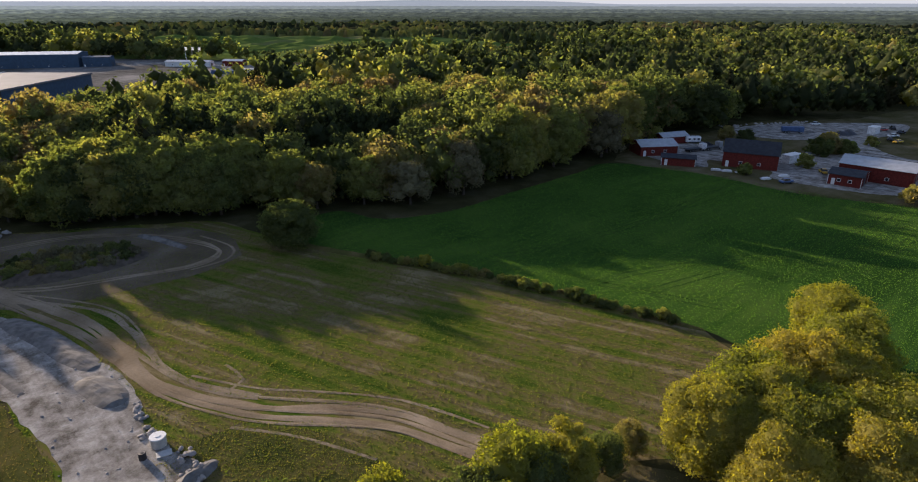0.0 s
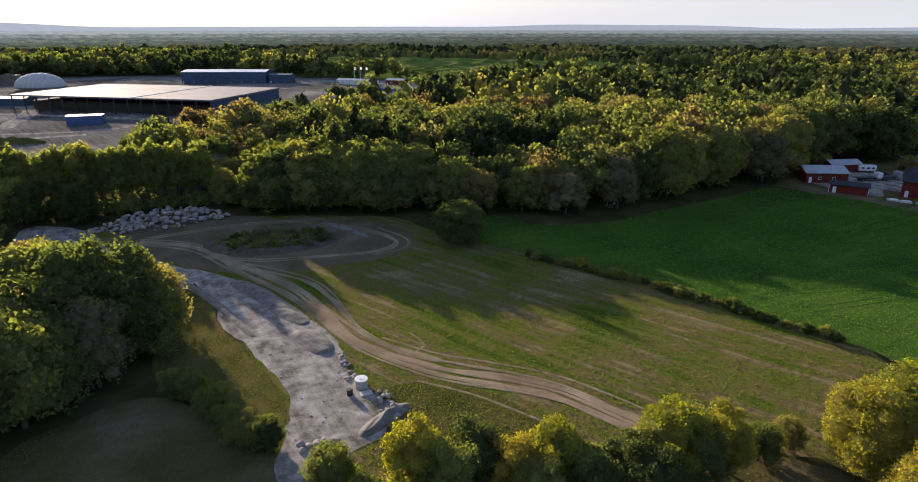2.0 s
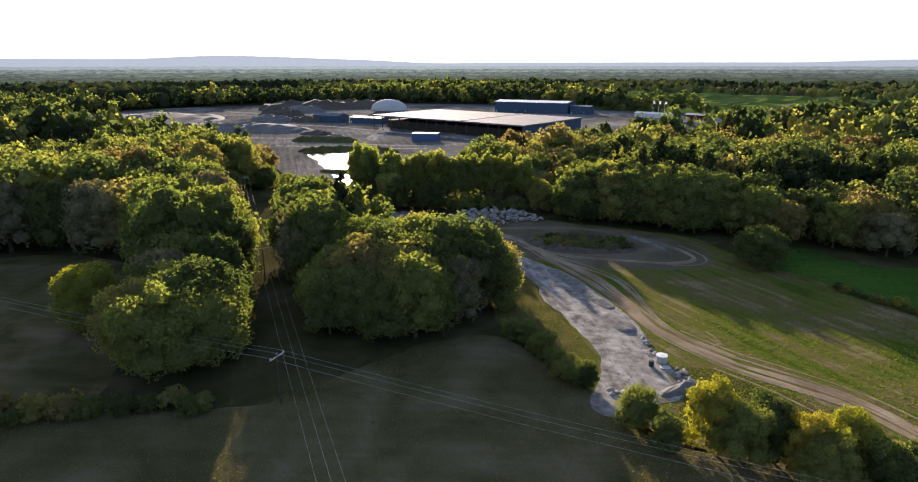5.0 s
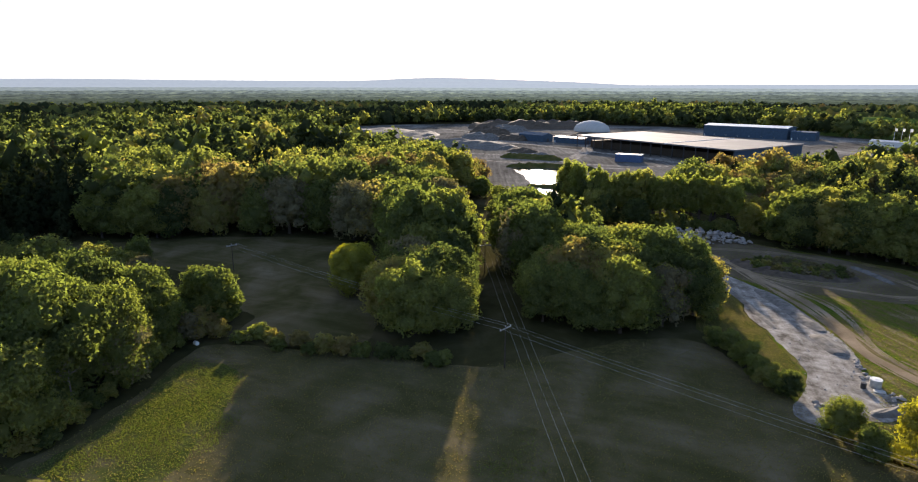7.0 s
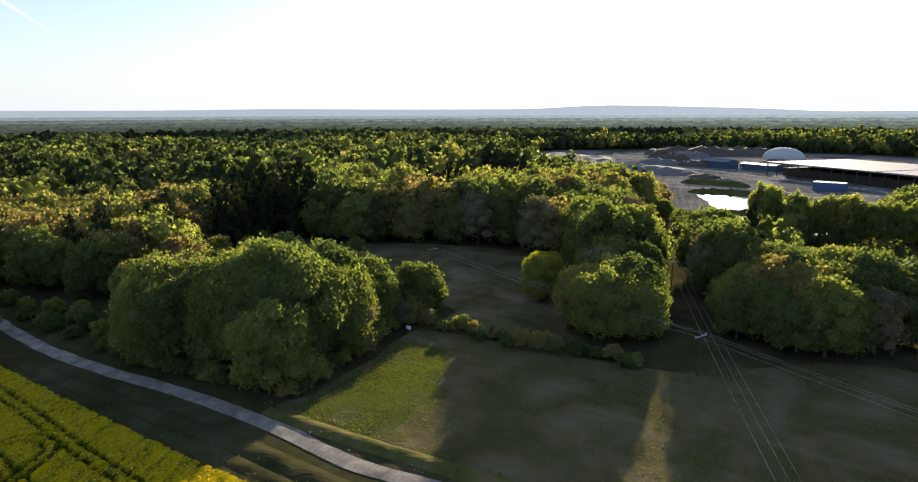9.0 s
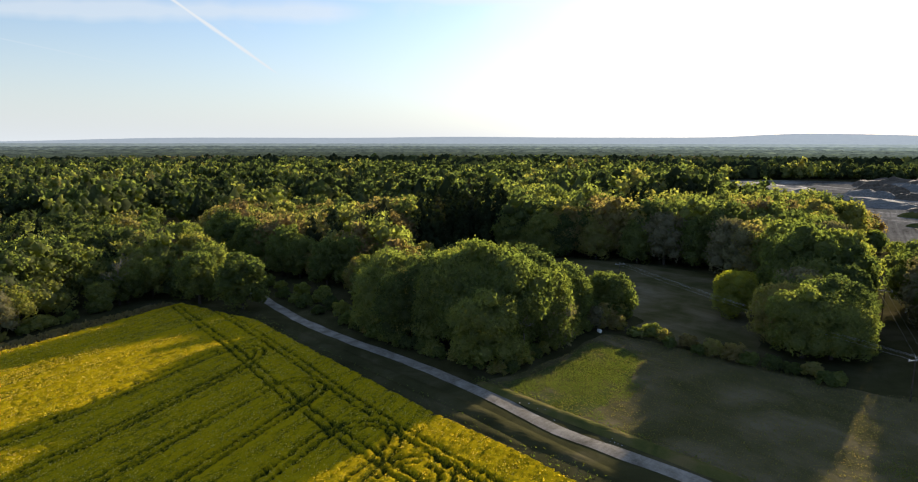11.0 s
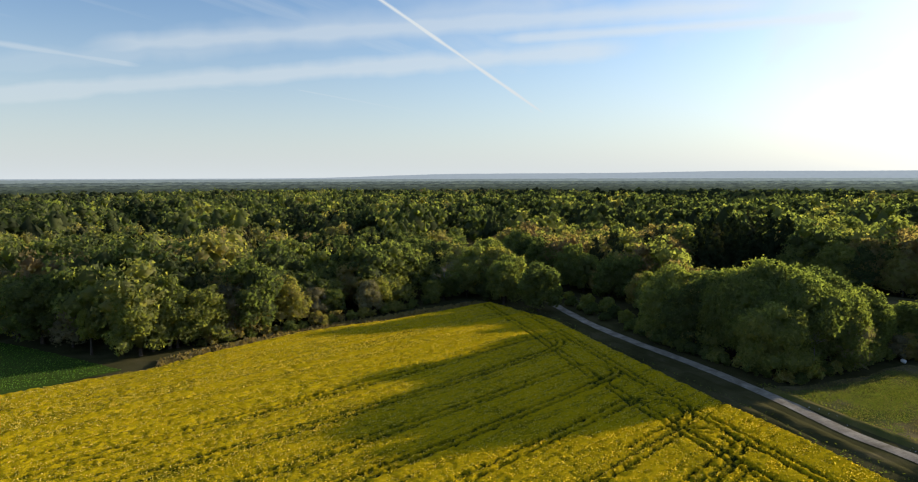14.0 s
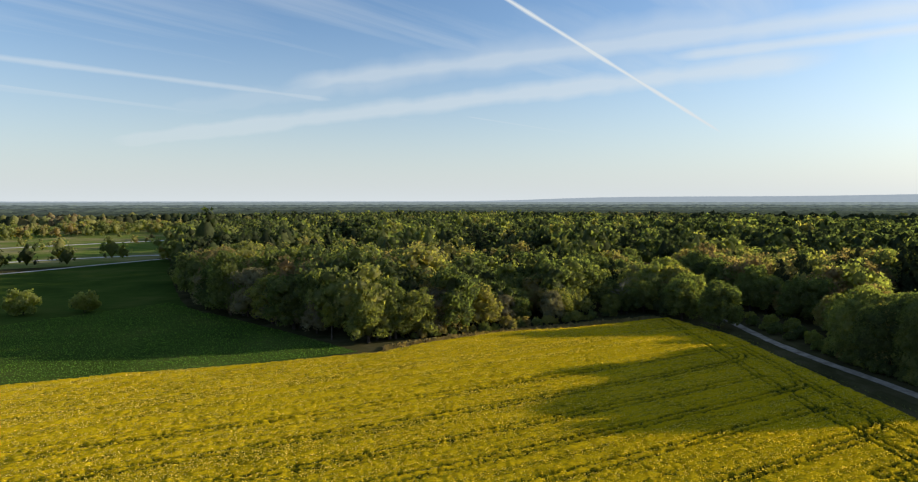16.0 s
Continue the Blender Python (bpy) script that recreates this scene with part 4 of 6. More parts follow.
HALL_ROOF = plain("hall_roof", (0.17, 0.17, 0.175), 0.8, 0.0, 0.12, 0.08)
PALE_ROOF = plain("pale_roof", (0.62, 0.63, 0.64), 0.4, 0.1, 0.12, 0.2)
STEEL = plain("steel", (0.40, 0.41, 0.42), 0.4, 0.8, 0.15, 3.0)
DARK_METAL = plain("dark_metal", (0.05, 0.05, 0.055), 0.6, 0.3, 0.3, 2.0)
RUBBER = plain("rubber", (0.02, 0.02, 0.02), 0.85)
CONCRETE = plain("concrete", (0.48, 0.47, 0.44), 0.85, 0, 0.15, 2.5)
STONE = plain("quarry_stone", (0.32, 0.295, 0.27), 0.9, 0, 0.25, 1.2)
GREY_EARTH = plain("grey_spoil", (0.16, 0.152, 0.14), 0.95, 0, 0.4, 0.7)
BROWN_EARTH = plain("brown_spoil", (0.10, 0.08, 0.06), 0.95, 0, 0.4, 0.6)
TRODDEN = ground_material("trodden_earth", [(0.3, (0.095, 0.08, 0.048)), (0.5, (0.14, 0.112, 0.074)), (0.7, (0.19, 0.158, 0.115))], 0.08)
DULL_GRASS = ground_material("rough_grass", [(0.3, (0.05, 0.062, 0.018)), (0.5, (0.095, 0.092, 0.028)), (0.7, (0.15, 0.115, 0.05))], 0.15)
HILL_GRASS = ground_material("hill_grass", [(0.3, (0.07, 0.11, 0.025)), (0.5, (0.12, 0.17, 0.04)), (0.7, (0.19, 0.17, 0.08))], 0.012)
VALLEY_GRASS = ground_material("valley_grass", [(0.3, (0.07, 0.12, 0.022)), (0.48, (0.12, 0.155, 0.035)), (0.56, (0.18, 0.175, 0.065)), (0.7, (0.27, 0.235, 0.12))], 0.012, (80, 2.0, 0.0, 0.5))
PALE_ROAD = ground_material("pale_road", [(0.3, (0.36, 0.34, 0.30)), (0.5, (0.46, 0.44, 0.40)), (0.7, (0.56, 0.54, 0.5))], 0.1)


def glass_material():
    m, t, p = material("window_glass")
    p.inputs["Base Color"].default_value = (0.02, 0.025, 0.03, 1)
    p.inputs["Roughness"].default_value = 0.08
    return m


def water_material():
    m, t, p = material("pond_water")
    p.inputs["Base Color"].default_value = (0.03, 0.04, 0.04, 1)
    p.inputs["Roughness"].default_value = 0.06
    bump(t, noise_node(t, coords(t), 1.2, 4), p, 0.15, 0.05)
    return m


GLASS, WATER = glass_material(), water_material()


# ---- the stubble field: tracks, gravel, stones ----
def heap(name, points, width, height, mat, label, category, seed=0.0, z=0.02, step=1.2, n=9, kind=""):
    """A long bank of tipped earth along a line."""
    line = smooth_line(points, step)
    verts, faces = [], []
    for i, v in enumerate(line):
        d = (line[min(i + 1, len(line) - 1)] - line[max(i - 1, 0)]).normalized()
        side = Vector((-d.y, d.x))
        end = min(1.0, min(i, len(line) - 1 - i) / (len(line) * 0.16 + 1))
        end = math.sqrt(end)
        for k in range(n):
            s = k / (n - 1) * 2 - 1
            q = v + side * s * width * 0.5 * (0.35 + 0.65 * end)
            w = noise.noise(Vector((q.x * 0.35, q.y * 0.35, seed))) * 0.5 + noise.noise(Vector((q.x * 1.1, q.y * 1.1, seed + 4))) * 0.25
            up = max(0.0, (1 - s * s) ** 1.3 * height * (1 + w)) * end
            verts.append((q.x, q.y, z + up))
        if i:
            for k in range(n - 1):
                a = (i - 1) * n + k
                faces.append((a, a + 1, a + n + 1, a + n))
    me = mesh_of(name, verts, faces, [mat])
    if me.polygons[len(me.polygons) // 2].normal.z < 0:
        me.flip_normals()
    return tagged(new(name, me), label, category, kind=kind)


GRAVEL_EDGE = [(-100, 97), (-92, 99), (-83, 97), (-70, 92), (-61, 85), (-51, 78), (-45, 72), (-41, 65), (-35.5, 61.5), (-32, 60), (-31, 53), (-34, 46), (-36, 41), (-39, 40), (-42.5, 44), (-43, 50), (-49, 59), (-58, 67), (-70, 76), (-78, 85), (-88, 92)]
sheet("gravel_yard", GRAVEL_EDGE, 0.08, GRAVEL, "pale grey crushed-stone ground with wheel marks", "gravel", 1.2)
VERGE_EDGE = [(-88, 92), (-78, 84.5), (-70, 75.5), (-58, 66), (-49, 58), (-43.5, 50), (-44, 46), (-52, 50), (-62, 55), (-70, 58), (-77, 66), (-84, 80)]
sheet("rough_verge", VERGE_EDGE, 0.06, DULL_GRASS, "rusty rough grass beside the gravel", "grass", 1.0)
sheet("rough_patch", [(-38, 60), (-30, 66), (-20, 66), (-10, 60), (-2, 54), (-16, 46), (-28, 45), (-31, 53)], 0.05, DULL_GRASS, "rusty rough grass below the dirt track", "grass", 1.5)
TRACK = [(-118, 112), (-102, 112), (-84, 103), (-66, 93.5), (-54, 84), (-43, 75), (-33, 71), (-25, 69.5), (-17, 69), (-8, 67.3), (1, 62.6), (10, 58)]
for k, (wide, shift) in enumerate(((1.5, 0.9), (1.2, -1.1), (0.8, 0.0), (0.7, 2.0), (0.6, -2.3))):
    ribbon("dirt_track", [(a, b + shift) for a, b in TRACK], wide, 0.062 + 0.004 * k, DIRT, "pale sandy wheel track across the field", "track", 0.04, 0.9, 1.6)
for k, wide in enumerate((1.1, 0.7, 0.5)):
    ribbon("dirt_track_branch", [(-84, 102 + k), (-66, 98 + k), (-55, 90 + k), (-46, 81), (-38, 75.5), (-28, 72.5)], wide, 0.055 + 0.003 * k, DIRT, "worn wheel rut joining the dirt track", "track", 0.03, 0.9, 1.8)
LOOP = [(-118, 116), (-106, 128), (-92, 137), (-77, 138), (-62, 134), (-54, 127.5), (-57, 120), (-68, 114), (-81, 108), (-96, 107)]
for k, wide in enumerate((0.8, 0.6, 0.45)):
    ribbon("turning_loop", [(a * (1 - 0.008 * k), b - 0.7 * k) for a, b in LOOP], wide, 0.058 + 0.004 * k, DIRT, "loop of worn earth round a scrub bank", "track", 0.04, 0.8, 1.5)
ribbon("wheel_rut", [(-62, 137), (-52, 130), (-50.5, 123), (-56, 117)], 0.6, 0.07, DIRT, "curved wheel rut in bare earth", "track", 0.02, 0.4)
for k, pts in enumerate(([(-40, 78), (-30, 75), (-20, 74), (-8, 72), (4, 66)], [(-36, 81), (-32, 77), (-34, 73.5)], [(-30, 66), (-20, 64), (-10, 60)])):
    ribbon("wheel_rut", pts, 0.5, 0.06, DIRT, "faint wheel rut in the stubble", "track", 0.02, 0.5)
BARE_EDGE = [(-128, 112), (-122, 138), (-104, 138), (-80, 143), (-62, 141), (-50, 131), (-50, 120), (-60, 110), (-76, 100), (-92, 100), (-112, 103)]
sheet("bare_ground", BARE_EDGE, 0.045, TRODDEN, "bare grey-brown trodden ground", "ground", 2.0)
heap("gravel_bank", [(-80, 95), (-70, 89.5), (-62, 84), (-55, 79.5)], 4.6, 0.6, GREY_EARTH, "long bank of grey crushed stone", "gravel bank", 1.0)
heap("gravel_bank", [(-56, 77), (-51, 74), (-47, 70.5)], 5.0, 0.75, GREY_EARTH, "rounded bank of grey crushed stone", "gravel bank", 2.0)
heap("gravel_ridge", [(-92, 93), (-80, 86), (-70, 79), (-62, 73)], 1.8, 0.35, GREY_EARTH, "low ridge of gravel between wheel marks", "gravel bank", 3.0, 0.08)
heap("soil_mound", [(-33.5, 51), (-31.5, 56), (-29.5, 60)], 3.0, 0.9, GREY_EARTH, "small heap of grey soil and stones", "spoil heap", 5.0)
heap("scrub_bank", [(-100, 116), (-88, 113), (-78, 118), (-70, 127)], 9.0, 1.2, BROWN_EARTH, "dark earth bank grown with scrub", "bank", 6.0)
heap("pale_bank", [(-77, 137), (-70, 134), (-62, 129)], 2.2, 0.7, GREY_EARTH, "pale bank of tipped sand", "bank", 7.0)
heap("field_bank", [(-46, 137.5), (-30, 128.4), (-7, 119.3), (13, 109.3), (30, 99.2), (42, 92)], 2.4, 0.5, DULL_GRASS, "low grassy bank between the two fields", "bank", 8.0, kind="structure")
# woodland floor colour here: the verge's shade is put into a darker tone
heap("road_verge", [(-128, -114.5), (-98, -87), (-80, -70), (-66, -58.5), (-52, -46)], 4.0, 0.4, FLOOR, "grassy verge along the gravel road, coloured dark for shade", "verge", 9.0, kind="structure")
heap("road_verge", [(-90, -66), (-76, -53.5), (-63, -41), (-50, -29)], 3.6, 0.6, DULL_GRASS, "rough verge of stones and grass along the meadow", "verge", 10.0, kind="structure")
# same dark colour stands in for shade along the ditch
heap("ditch_bank", [(-150, -133), (-128, -118.5), (-98, -91), (-79, -74), (-63, -60)], 3.0, 0.25, FLOOR, "ditch edge beside the rapeseed, coloured dark for shade", "verge", 11.0, kind="structure")


def rock_mesh(seed, detail=1):
    bm = bmesh.new()
    bmesh.ops.create_icosphere(bm, subdivisions=detail + 1, radius=0.5)
    for v in bm.verts:
        k = noise.noise(v.co * 2.1 + Vector((seed, 0, 0))) * 0.32 + noise.noise(v.co * 5 + Vector((0, seed, 0))) * 0.1
        v.co = v.co * (1 + k)
        v.co.z = max(v.co.z * 0.72, -0.22)
    me = bpy.data.meshes.new("rock")
    bm.to_mesh(me)
    bm.free()
    me.materials.append(STONE)
    return me


ROCKS = [rock_mesh(3.7 * k) for k in range(6)]


def rocks(name, poly, count, lo, hi, label, seed, pile=0.0):
    """A heap of single stones."""
    r = np.random.default_rng(seed)
    cx, cy = np.mean([p[0] for p in poly]), np.mean([p[1] for p in poly])
    base = base_at(name, cx, cy, 0)
    reach = max(math.hypot(p[0] - cx, p[1] - cy) for p in poly)
    n = 0
    while n < count:
        x, y = r.uniform(min(p[0] for p in poly), max(p[0] for p in poly)), r.uniform(min(p[1] for p in poly), max(p[1] for p in poly))
        if not inside(poly, np.array([x]), np.array([y]))[0]:
            continue
        s = r.uniform(lo, hi)
        ob = new("rock", ROCKS[int(r.integers(len(ROCKS)))])
        ob.parent = base
        z = s * 0.12 + r.uniform(0, pile) * max(0.0, 1 - math.hypot(x - cx, y - cy) / reach)
        ob.matrix_basis = Matrix.LocRotScale((x - cx, y - cy, z), Euler((r.uniform(-0.4, 0.4), r.uniform(-0.4, 0.4), r.uniform(0, 6.28))), (s * r.uniform(0.8, 1.4), s, s * r.uniform(0.7, 1.1)))
        n += 1
    return tagged(base, label, "rock heap")


rocks("loose_stones", GRAVEL_EDGE, 200, 0.12, 0.4, "scattered small stones on the gravel ground", 8, 0.05)
ROCK_EDGE = [(-137, 115), (-126, 116), (-116, 124), (-107, 135), (-108, 141), (-118, 141), (-129, 139), (-136, 128)]
rocks("rock_heap", ROCK_EDGE, 280, 0.6, 1.7, "long heap of pale blasted rock", 1, 2.6)
rocks("rock_heap", [(-142, 108), (-132, 108), (-124, 102), (-126, 97), (-136, 100)], 60, 0.6, 1.6, "smaller heap of pale rock", 2, 1.2)
rocks("stone_row", [(-46, 71.5), (-44, 71.5), (-38.8, 64), (-40.5, 63.5)], 26, 0.4, 1.0, "loose stones along the gravel edge", 3, 0.2)
rocks("stone_row", [(-36, 62.5), (-33, 62), (-29, 56), (-31, 54)], 26, 0.35, 0.9, "loose stones round the spoil heap", 4, 0.9)
rocks("stone_row", [(-41.5, 47.5), (-36, 50.5), (-35.5, 49), (-40, 46)], 14, 0.5, 1.2, "large stones on the gravel's edge", 5, 0.1)
rocks("field_stones", [(-90, -66.5), (-76, -54.5), (-62, -41), (-60, -43), (-75, -56.5), (-88, -67.5)], 14, 0.15, 0.32, "field stones along the roadside bank", 6, 0.7)


def well_ring(x, y, radius, height, mat, lid_mat, label):
    base = base_at("well_ring", x, y, 0, 0.08)
    bm = bmesh.new()
    rod(bm, (0, 0, 0), (0, 0, height), radius, radius, 28)
    rod(bm, (0, 0, height * 0.42), (0, 0, height * 0.48), radius * 1.02, radius * 1.02, 28)
    part("ring", bm, mat, base)
    bm = bmesh.new()
    rod(bm, (0, 0, height), (0, 0, height + 0.12), radius * 1.07, radius * 1.03, 28)
    rod(bm, (0, 0, height + 0.12), (0, 0, height + 0.17), radius * 0.35, radius * 0.33, 20)
    part("lid", bm, lid_mat, base)
    return tagged(base, label, "well ring")


well_ring(-37.8, 62.6, 0.95, 1.25, CONCRETE, WHITE_PAINT, "white concrete well ring with a flat lid")
well_ring(-38.6, 60.0, 0.45, 0.9, DARK_METAL, DARK_METAL, "black plastic manhole pipe standing in gravel")
slab = base_at("concrete_slab", -36.4, 60.9, 30, 0.08)
part("slab", box(bmesh.new(), (-0.9, -0.6, 0), (0.9, 0.6, 0.14), 0.03), CONCRETE, slab)
tagged(slab, "flat concrete slab beside the well ring", "slab")


# ---- power lines ----
def pole(x, y, height, turn, label):
    base = base_at("power_pole", x, y, turn)
    part("post", rod(bmesh.new(), (0, 0, -0.2), (0, 0, height), 0.15, 0.10, 10), BARK, base)
    part("crossarm", box(bmesh.new(), (-1.7, -0.07, height - 0.35), (1.7, 0.07, height - 0.2), 0.02), STEEL, base)
    for s in (-1.5, 0.0, 1.5):
        bm = bmesh.new()
        z = height + (0.0 if s == 0 else -0.2)
        rod(bm, (s, 0, z), (s, 0, z + 0.18), 0.03, 0.03, 6)
        rod(bm, (s, 0, z + 0.15), (s, 0, z + 0.33), 0.09, 0.05, 8)
        part("insulator", bm, WHITE_PAINT, base)
    return tagged(base, label, "power pole", "power poles")


def wire(a, b, sag, group):
    verts, faces = [], []
    a, b = Vector(a), Vector(b)
    prev = None
    for k in range(25):
        s = k / 24
        q = a.lerp(b, s) - Vector((0, 0, sag * 4 * s * (1 - s)))
        if prev is not None:
            limb(verts, faces, prev, q, 0.012, 0.012, 4)
        prev = q
    me = mesh_of("wire", verts, faces, [WIRE])
    return tagged(new("wire", me), "thin bare aluminium power wire", "wire", group)


WIRE = plain("wire_metal", (0.55, 0.55, 0.54), 0.45, 0.6, 0.05, 1.0)
for line, heights, group in ((LINE_EAST, (7.6, 8.2, 8.2), "wires of the eastern line"), (LINE_SOUTH, (8.0, 8.2, 7.5, 7.5), "wires of the southern line")):
    places = []
    for i, ((px_, py_), h) in enumerate(zip(line, heights)):
        a = Vector(line[max(i - 1, 0)])
        b = Vector(line[min(i + 1, len(line) - 1)])
        along = (b - a).normalized()
        turn = math.degrees(math.atan2(along.y, along.x)) + 90
        if not (group.endswith("southern line") and i == 2):
            pole(px_, py_, h, turn, "wooden power pole with a crossarm and three insulators")
        side = Vector((-along.y, along.x))
        places.append([(px_ + side.x * s, py_ + side.y * s, h + (0.3 if s == 0 else 0.1)) for s in (-1.5, 0.0, 1.5)])
    if len(line) == 4:
        del places[2]
    for one, two in zip(places[:-1], places[1:]):
        for a, b in zip(one, two):
            wire(a, b, 0.9 if len(line) == 3 else 1.6, group)


# ---- farm ----
def house(name, x, y, turn, length, width, wall_h, roof_h, wall_mat, roof_mat, label, windows=2, door=True, roof_label=""):
    """A gabled building: board walls, an overhanging roof of two slopes, doors and windows."""
    base = base_at(name, x, y, turn)
    l, w = length / 2, width / 2
    bm = bmesh.new()
    vs = [bm.verts.new(p) for p in ((-l, -w, 0), (l, -w, 0), (l, w, 0), (-l, w, 0), (-l, -w, wall_h), (l, -w, wall_h), (l, w, wall_h), (-l, w, wall_h), (-l, 0, wall_h + roof_h), (l, 0, wall_h + roof_h))]
    for f in ((0, 1, 5, 4), (2, 3, 7, 6), (1, 2, 6, 9, 5), (3, 0, 4, 8, 7), (4, 5, 9, 8), (6, 7, 8, 9)):
        bm.faces.new([vs[i] for i in f])
    part("wall", bm, wall_mat, base)
    slope = roof_h / w
    for sgn in (-1, 1):
        bm = bmesh.new()
        out, up = w + 0.45, 0.14
        pts = [(-l - 0.4, 0, wall_h + roof_h + 0.03), (l + 0.4, 0, wall_h + roof_h + 0.03), (l + 0.4, sgn * out, wall_h - 0.45 * slope + 0.03), (-l - 0.4, sgn * out, wall_h - 0.45 * slope + 0.03)]
        low = [bm.verts.new(p) for p in pts]
        top = [bm.verts.new((p[0], p[1], p[2] + up)) for p in pts]
        bm.faces.new(low)
        bm.faces.new(top)
        for i in range(4):
            bm.faces.new((low[i], low[(i + 1) % 4], top[(i + 1) % 4], top[i]))
        bmesh.ops.recalc_face_normals(bm, faces=bm.faces[:])
        part("roof", bm, roof_mat, base, roof_label)
    for sx in (-1, 1):
        for sy in (-1, 1):
            part("corner_board", box(bmesh.new(), (sx * l - 0.07, sy * w - 0.07, 0), (sx * l + 0.07, sy * w + 0.07, wall_h)), WHITE_PAINT if wall_mat is RED_WOOD and length < 13 else wall_mat, base)
    for k in range(windows):
        cx = -l + length * (k + 1) / (windows + 1)
        for sgn in (-1, 1):
            win = part("window", box(bmesh.new(), (cx - 0.55, sgn * w - 0.05, 1.2), (cx + 0.55, sgn * w + 0.05, 2.2), 0.02), WHITE_PAINT, base)
            part("pane", box(bmesh.new(), (cx - 0.45, sgn * w - 0.065, 1.3), (cx + 0.45, sgn * w + 0.065, 2.1)), GLASS, win)
    if door:
        part("door", box(bmesh.new(), (l - 0.03, -1.4, 0.05), (l + 0.06, 1.4, min(wall_h, 3.0)), 0.02), DARK_METAL, base)
        part("door", box(bmesh.new(), (-l + 1.0, -w - 0.06, 0.05), (-l + 2.0, -w + 0.03, 2.1), 0.02), WHITE_PAINT, base)
    return tagged(base, label, "building", "farm buildings" if wall_mat is RED_WOOD else "")


YARD_EDGE = [(66, 226), (72, 214), (84, 204), (90, 214), (104, 200), (100, 190), (110, 180), (130, 170), (160, 176), (170, 200), (160, 222), (168, 248), (190, 262), (205, 285), (150, 285), (118, 270), (128, 252), (150, 246), (146, 226), (128, 222), (112, 226), (98, 240), (78, 240)]
sheet("gravel_farmyard", YARD_EDGE, 0.10, GRAVEL, "grey gravel yard between the farm buildings", "gravel", 0.6)
house("red_house", 72.5, 225.5, 8, 14, 10, 3.6, 1.6, RED_WOOD, GREY_SHEET, "red wooden house with a grey sheet roof")
house("red_shed", 76, 208, -18, 11, 5.5, 2.8, 0.8, RED_WOOD, DARK_SHEET, "low red wooden shed with a dark roof", 0)
house("red_shed", 85, 244, 20, 12, 6, 3.0, 1.2, RED_WOOD, GREY_SHEET, "red wooden outbuilding with a pale roof", 0)
house("red_barn", 101, 208, -26, 17, 13, 5.2, 3.2, RED_WOOD, DARK_SHEET, "large red barn with a black roof")
house("red_hall", 134, 190, -42, 20, 14, 4.8, 1.6, RED_WOOD, GREY_SHEET, "red workshop hall with a light grey roof")
house("red_annex", 121, 184.5, -42, 9, 10, 3.4, 1.0, RED_WOOD, DARK_SHEET, "red annex with a dark roof beside the hall")
house("red_shed", 205, 262, 60, 12, 7, 3.4, 1.2, RED_WOOD, GREY_SHEET, "red shed at the back of the yard", 0)


def wheels(base, spots, radius, width):
    for x, y in spots:
        wheel = part("wheel", rod(bmesh.new(), (x, y - width / 2, radius), (x, y + width / 2, radius), radius, radius, 14), RUBBER, base)
        part("rim", rod(bmesh.new(), (x, y - width / 2 - 0.01, radius), (x, y + width / 2 + 0.01, radius), radius * 0.55, radius * 0.55, 12), STEEL, wheel)


PAINT = {"white": plain("white_car", (0.7, 0.7, 0.7), 0.25), "black": plain("black_car", (0.03, 0.03, 0.035), 0.25), "blue": plain("blue_car", (0.05, 0.10, 0.22), 0.4), "red": plain("red_car", (0.35, 0.03, 0.025), 0.3), "yellow": plain("yellow_machine", (0.55, 0.33, 0.03), 0.4), "grey": plain("grey_car", (0.25, 0.26, 0.27), 0.3)}


def car(x, y, turn, colour, label, tall=1.0):
    base = base_at("car", x, y, turn, 0.1)
    bm = bmesh.new()
    box(bm, (-2.15, -0.88, 0.35), (2.15, 0.88, 0.92), 0.12)
    part("body", bm, PAINT[colour], base)
    bm = bmesh.new()
    made = box(bm, (-1.35, -0.78, 0.9), (1.0, 0.78, 0.95 + 0.55 * tall), 0.02)
    for v in made.verts:
        if v.co.z > 1.2:
            v.co.x *= 0.72
            v.co.y *= 0.84
    part("cabin", bm, GLASS, base)
    part("roof", box(bmesh.new(), (-0.95, -0.64, 0.94 + 0.55 * tall), (0.72, 0.64, 0.99 + 0.55 * tall), 0.02), PAINT[colour], base)
    wheels(base, ((-1.3, -0.85), (1.3, -0.85), (-1.3, 0.85), (1.3, 0.85)), 0.33, 0.22)
    return tagged(base, label, "car", "parked cars")


def caravan(x, y, turn):
    base = base_at("caravan", x, y, turn, 0.1)
    part("body", box(bmesh.new(), (-3.1, -1.15, 0.45), (3.1, 1.15, 2.7), 0.3), PAINT["white"], base)
    for cx in (-1.8, 0.2, 1.9):
        part("window", box(bmesh.new(), (cx - 0.45, -1.18, 1.4), (cx + 0.45, 1.18, 2.0), 0.03), GLASS, base)
    part("drawbar", box(bmesh.new(), (3.0, -0.08, 0.4), (4.2, 0.08, 0.52)), STEEL, base)
    wheels(base, ((-0.2, -1.05), (-0.2, 1.05)), 0.33, 0.2)
    return tagged(base, "white caravan parked on gravel", "caravan")


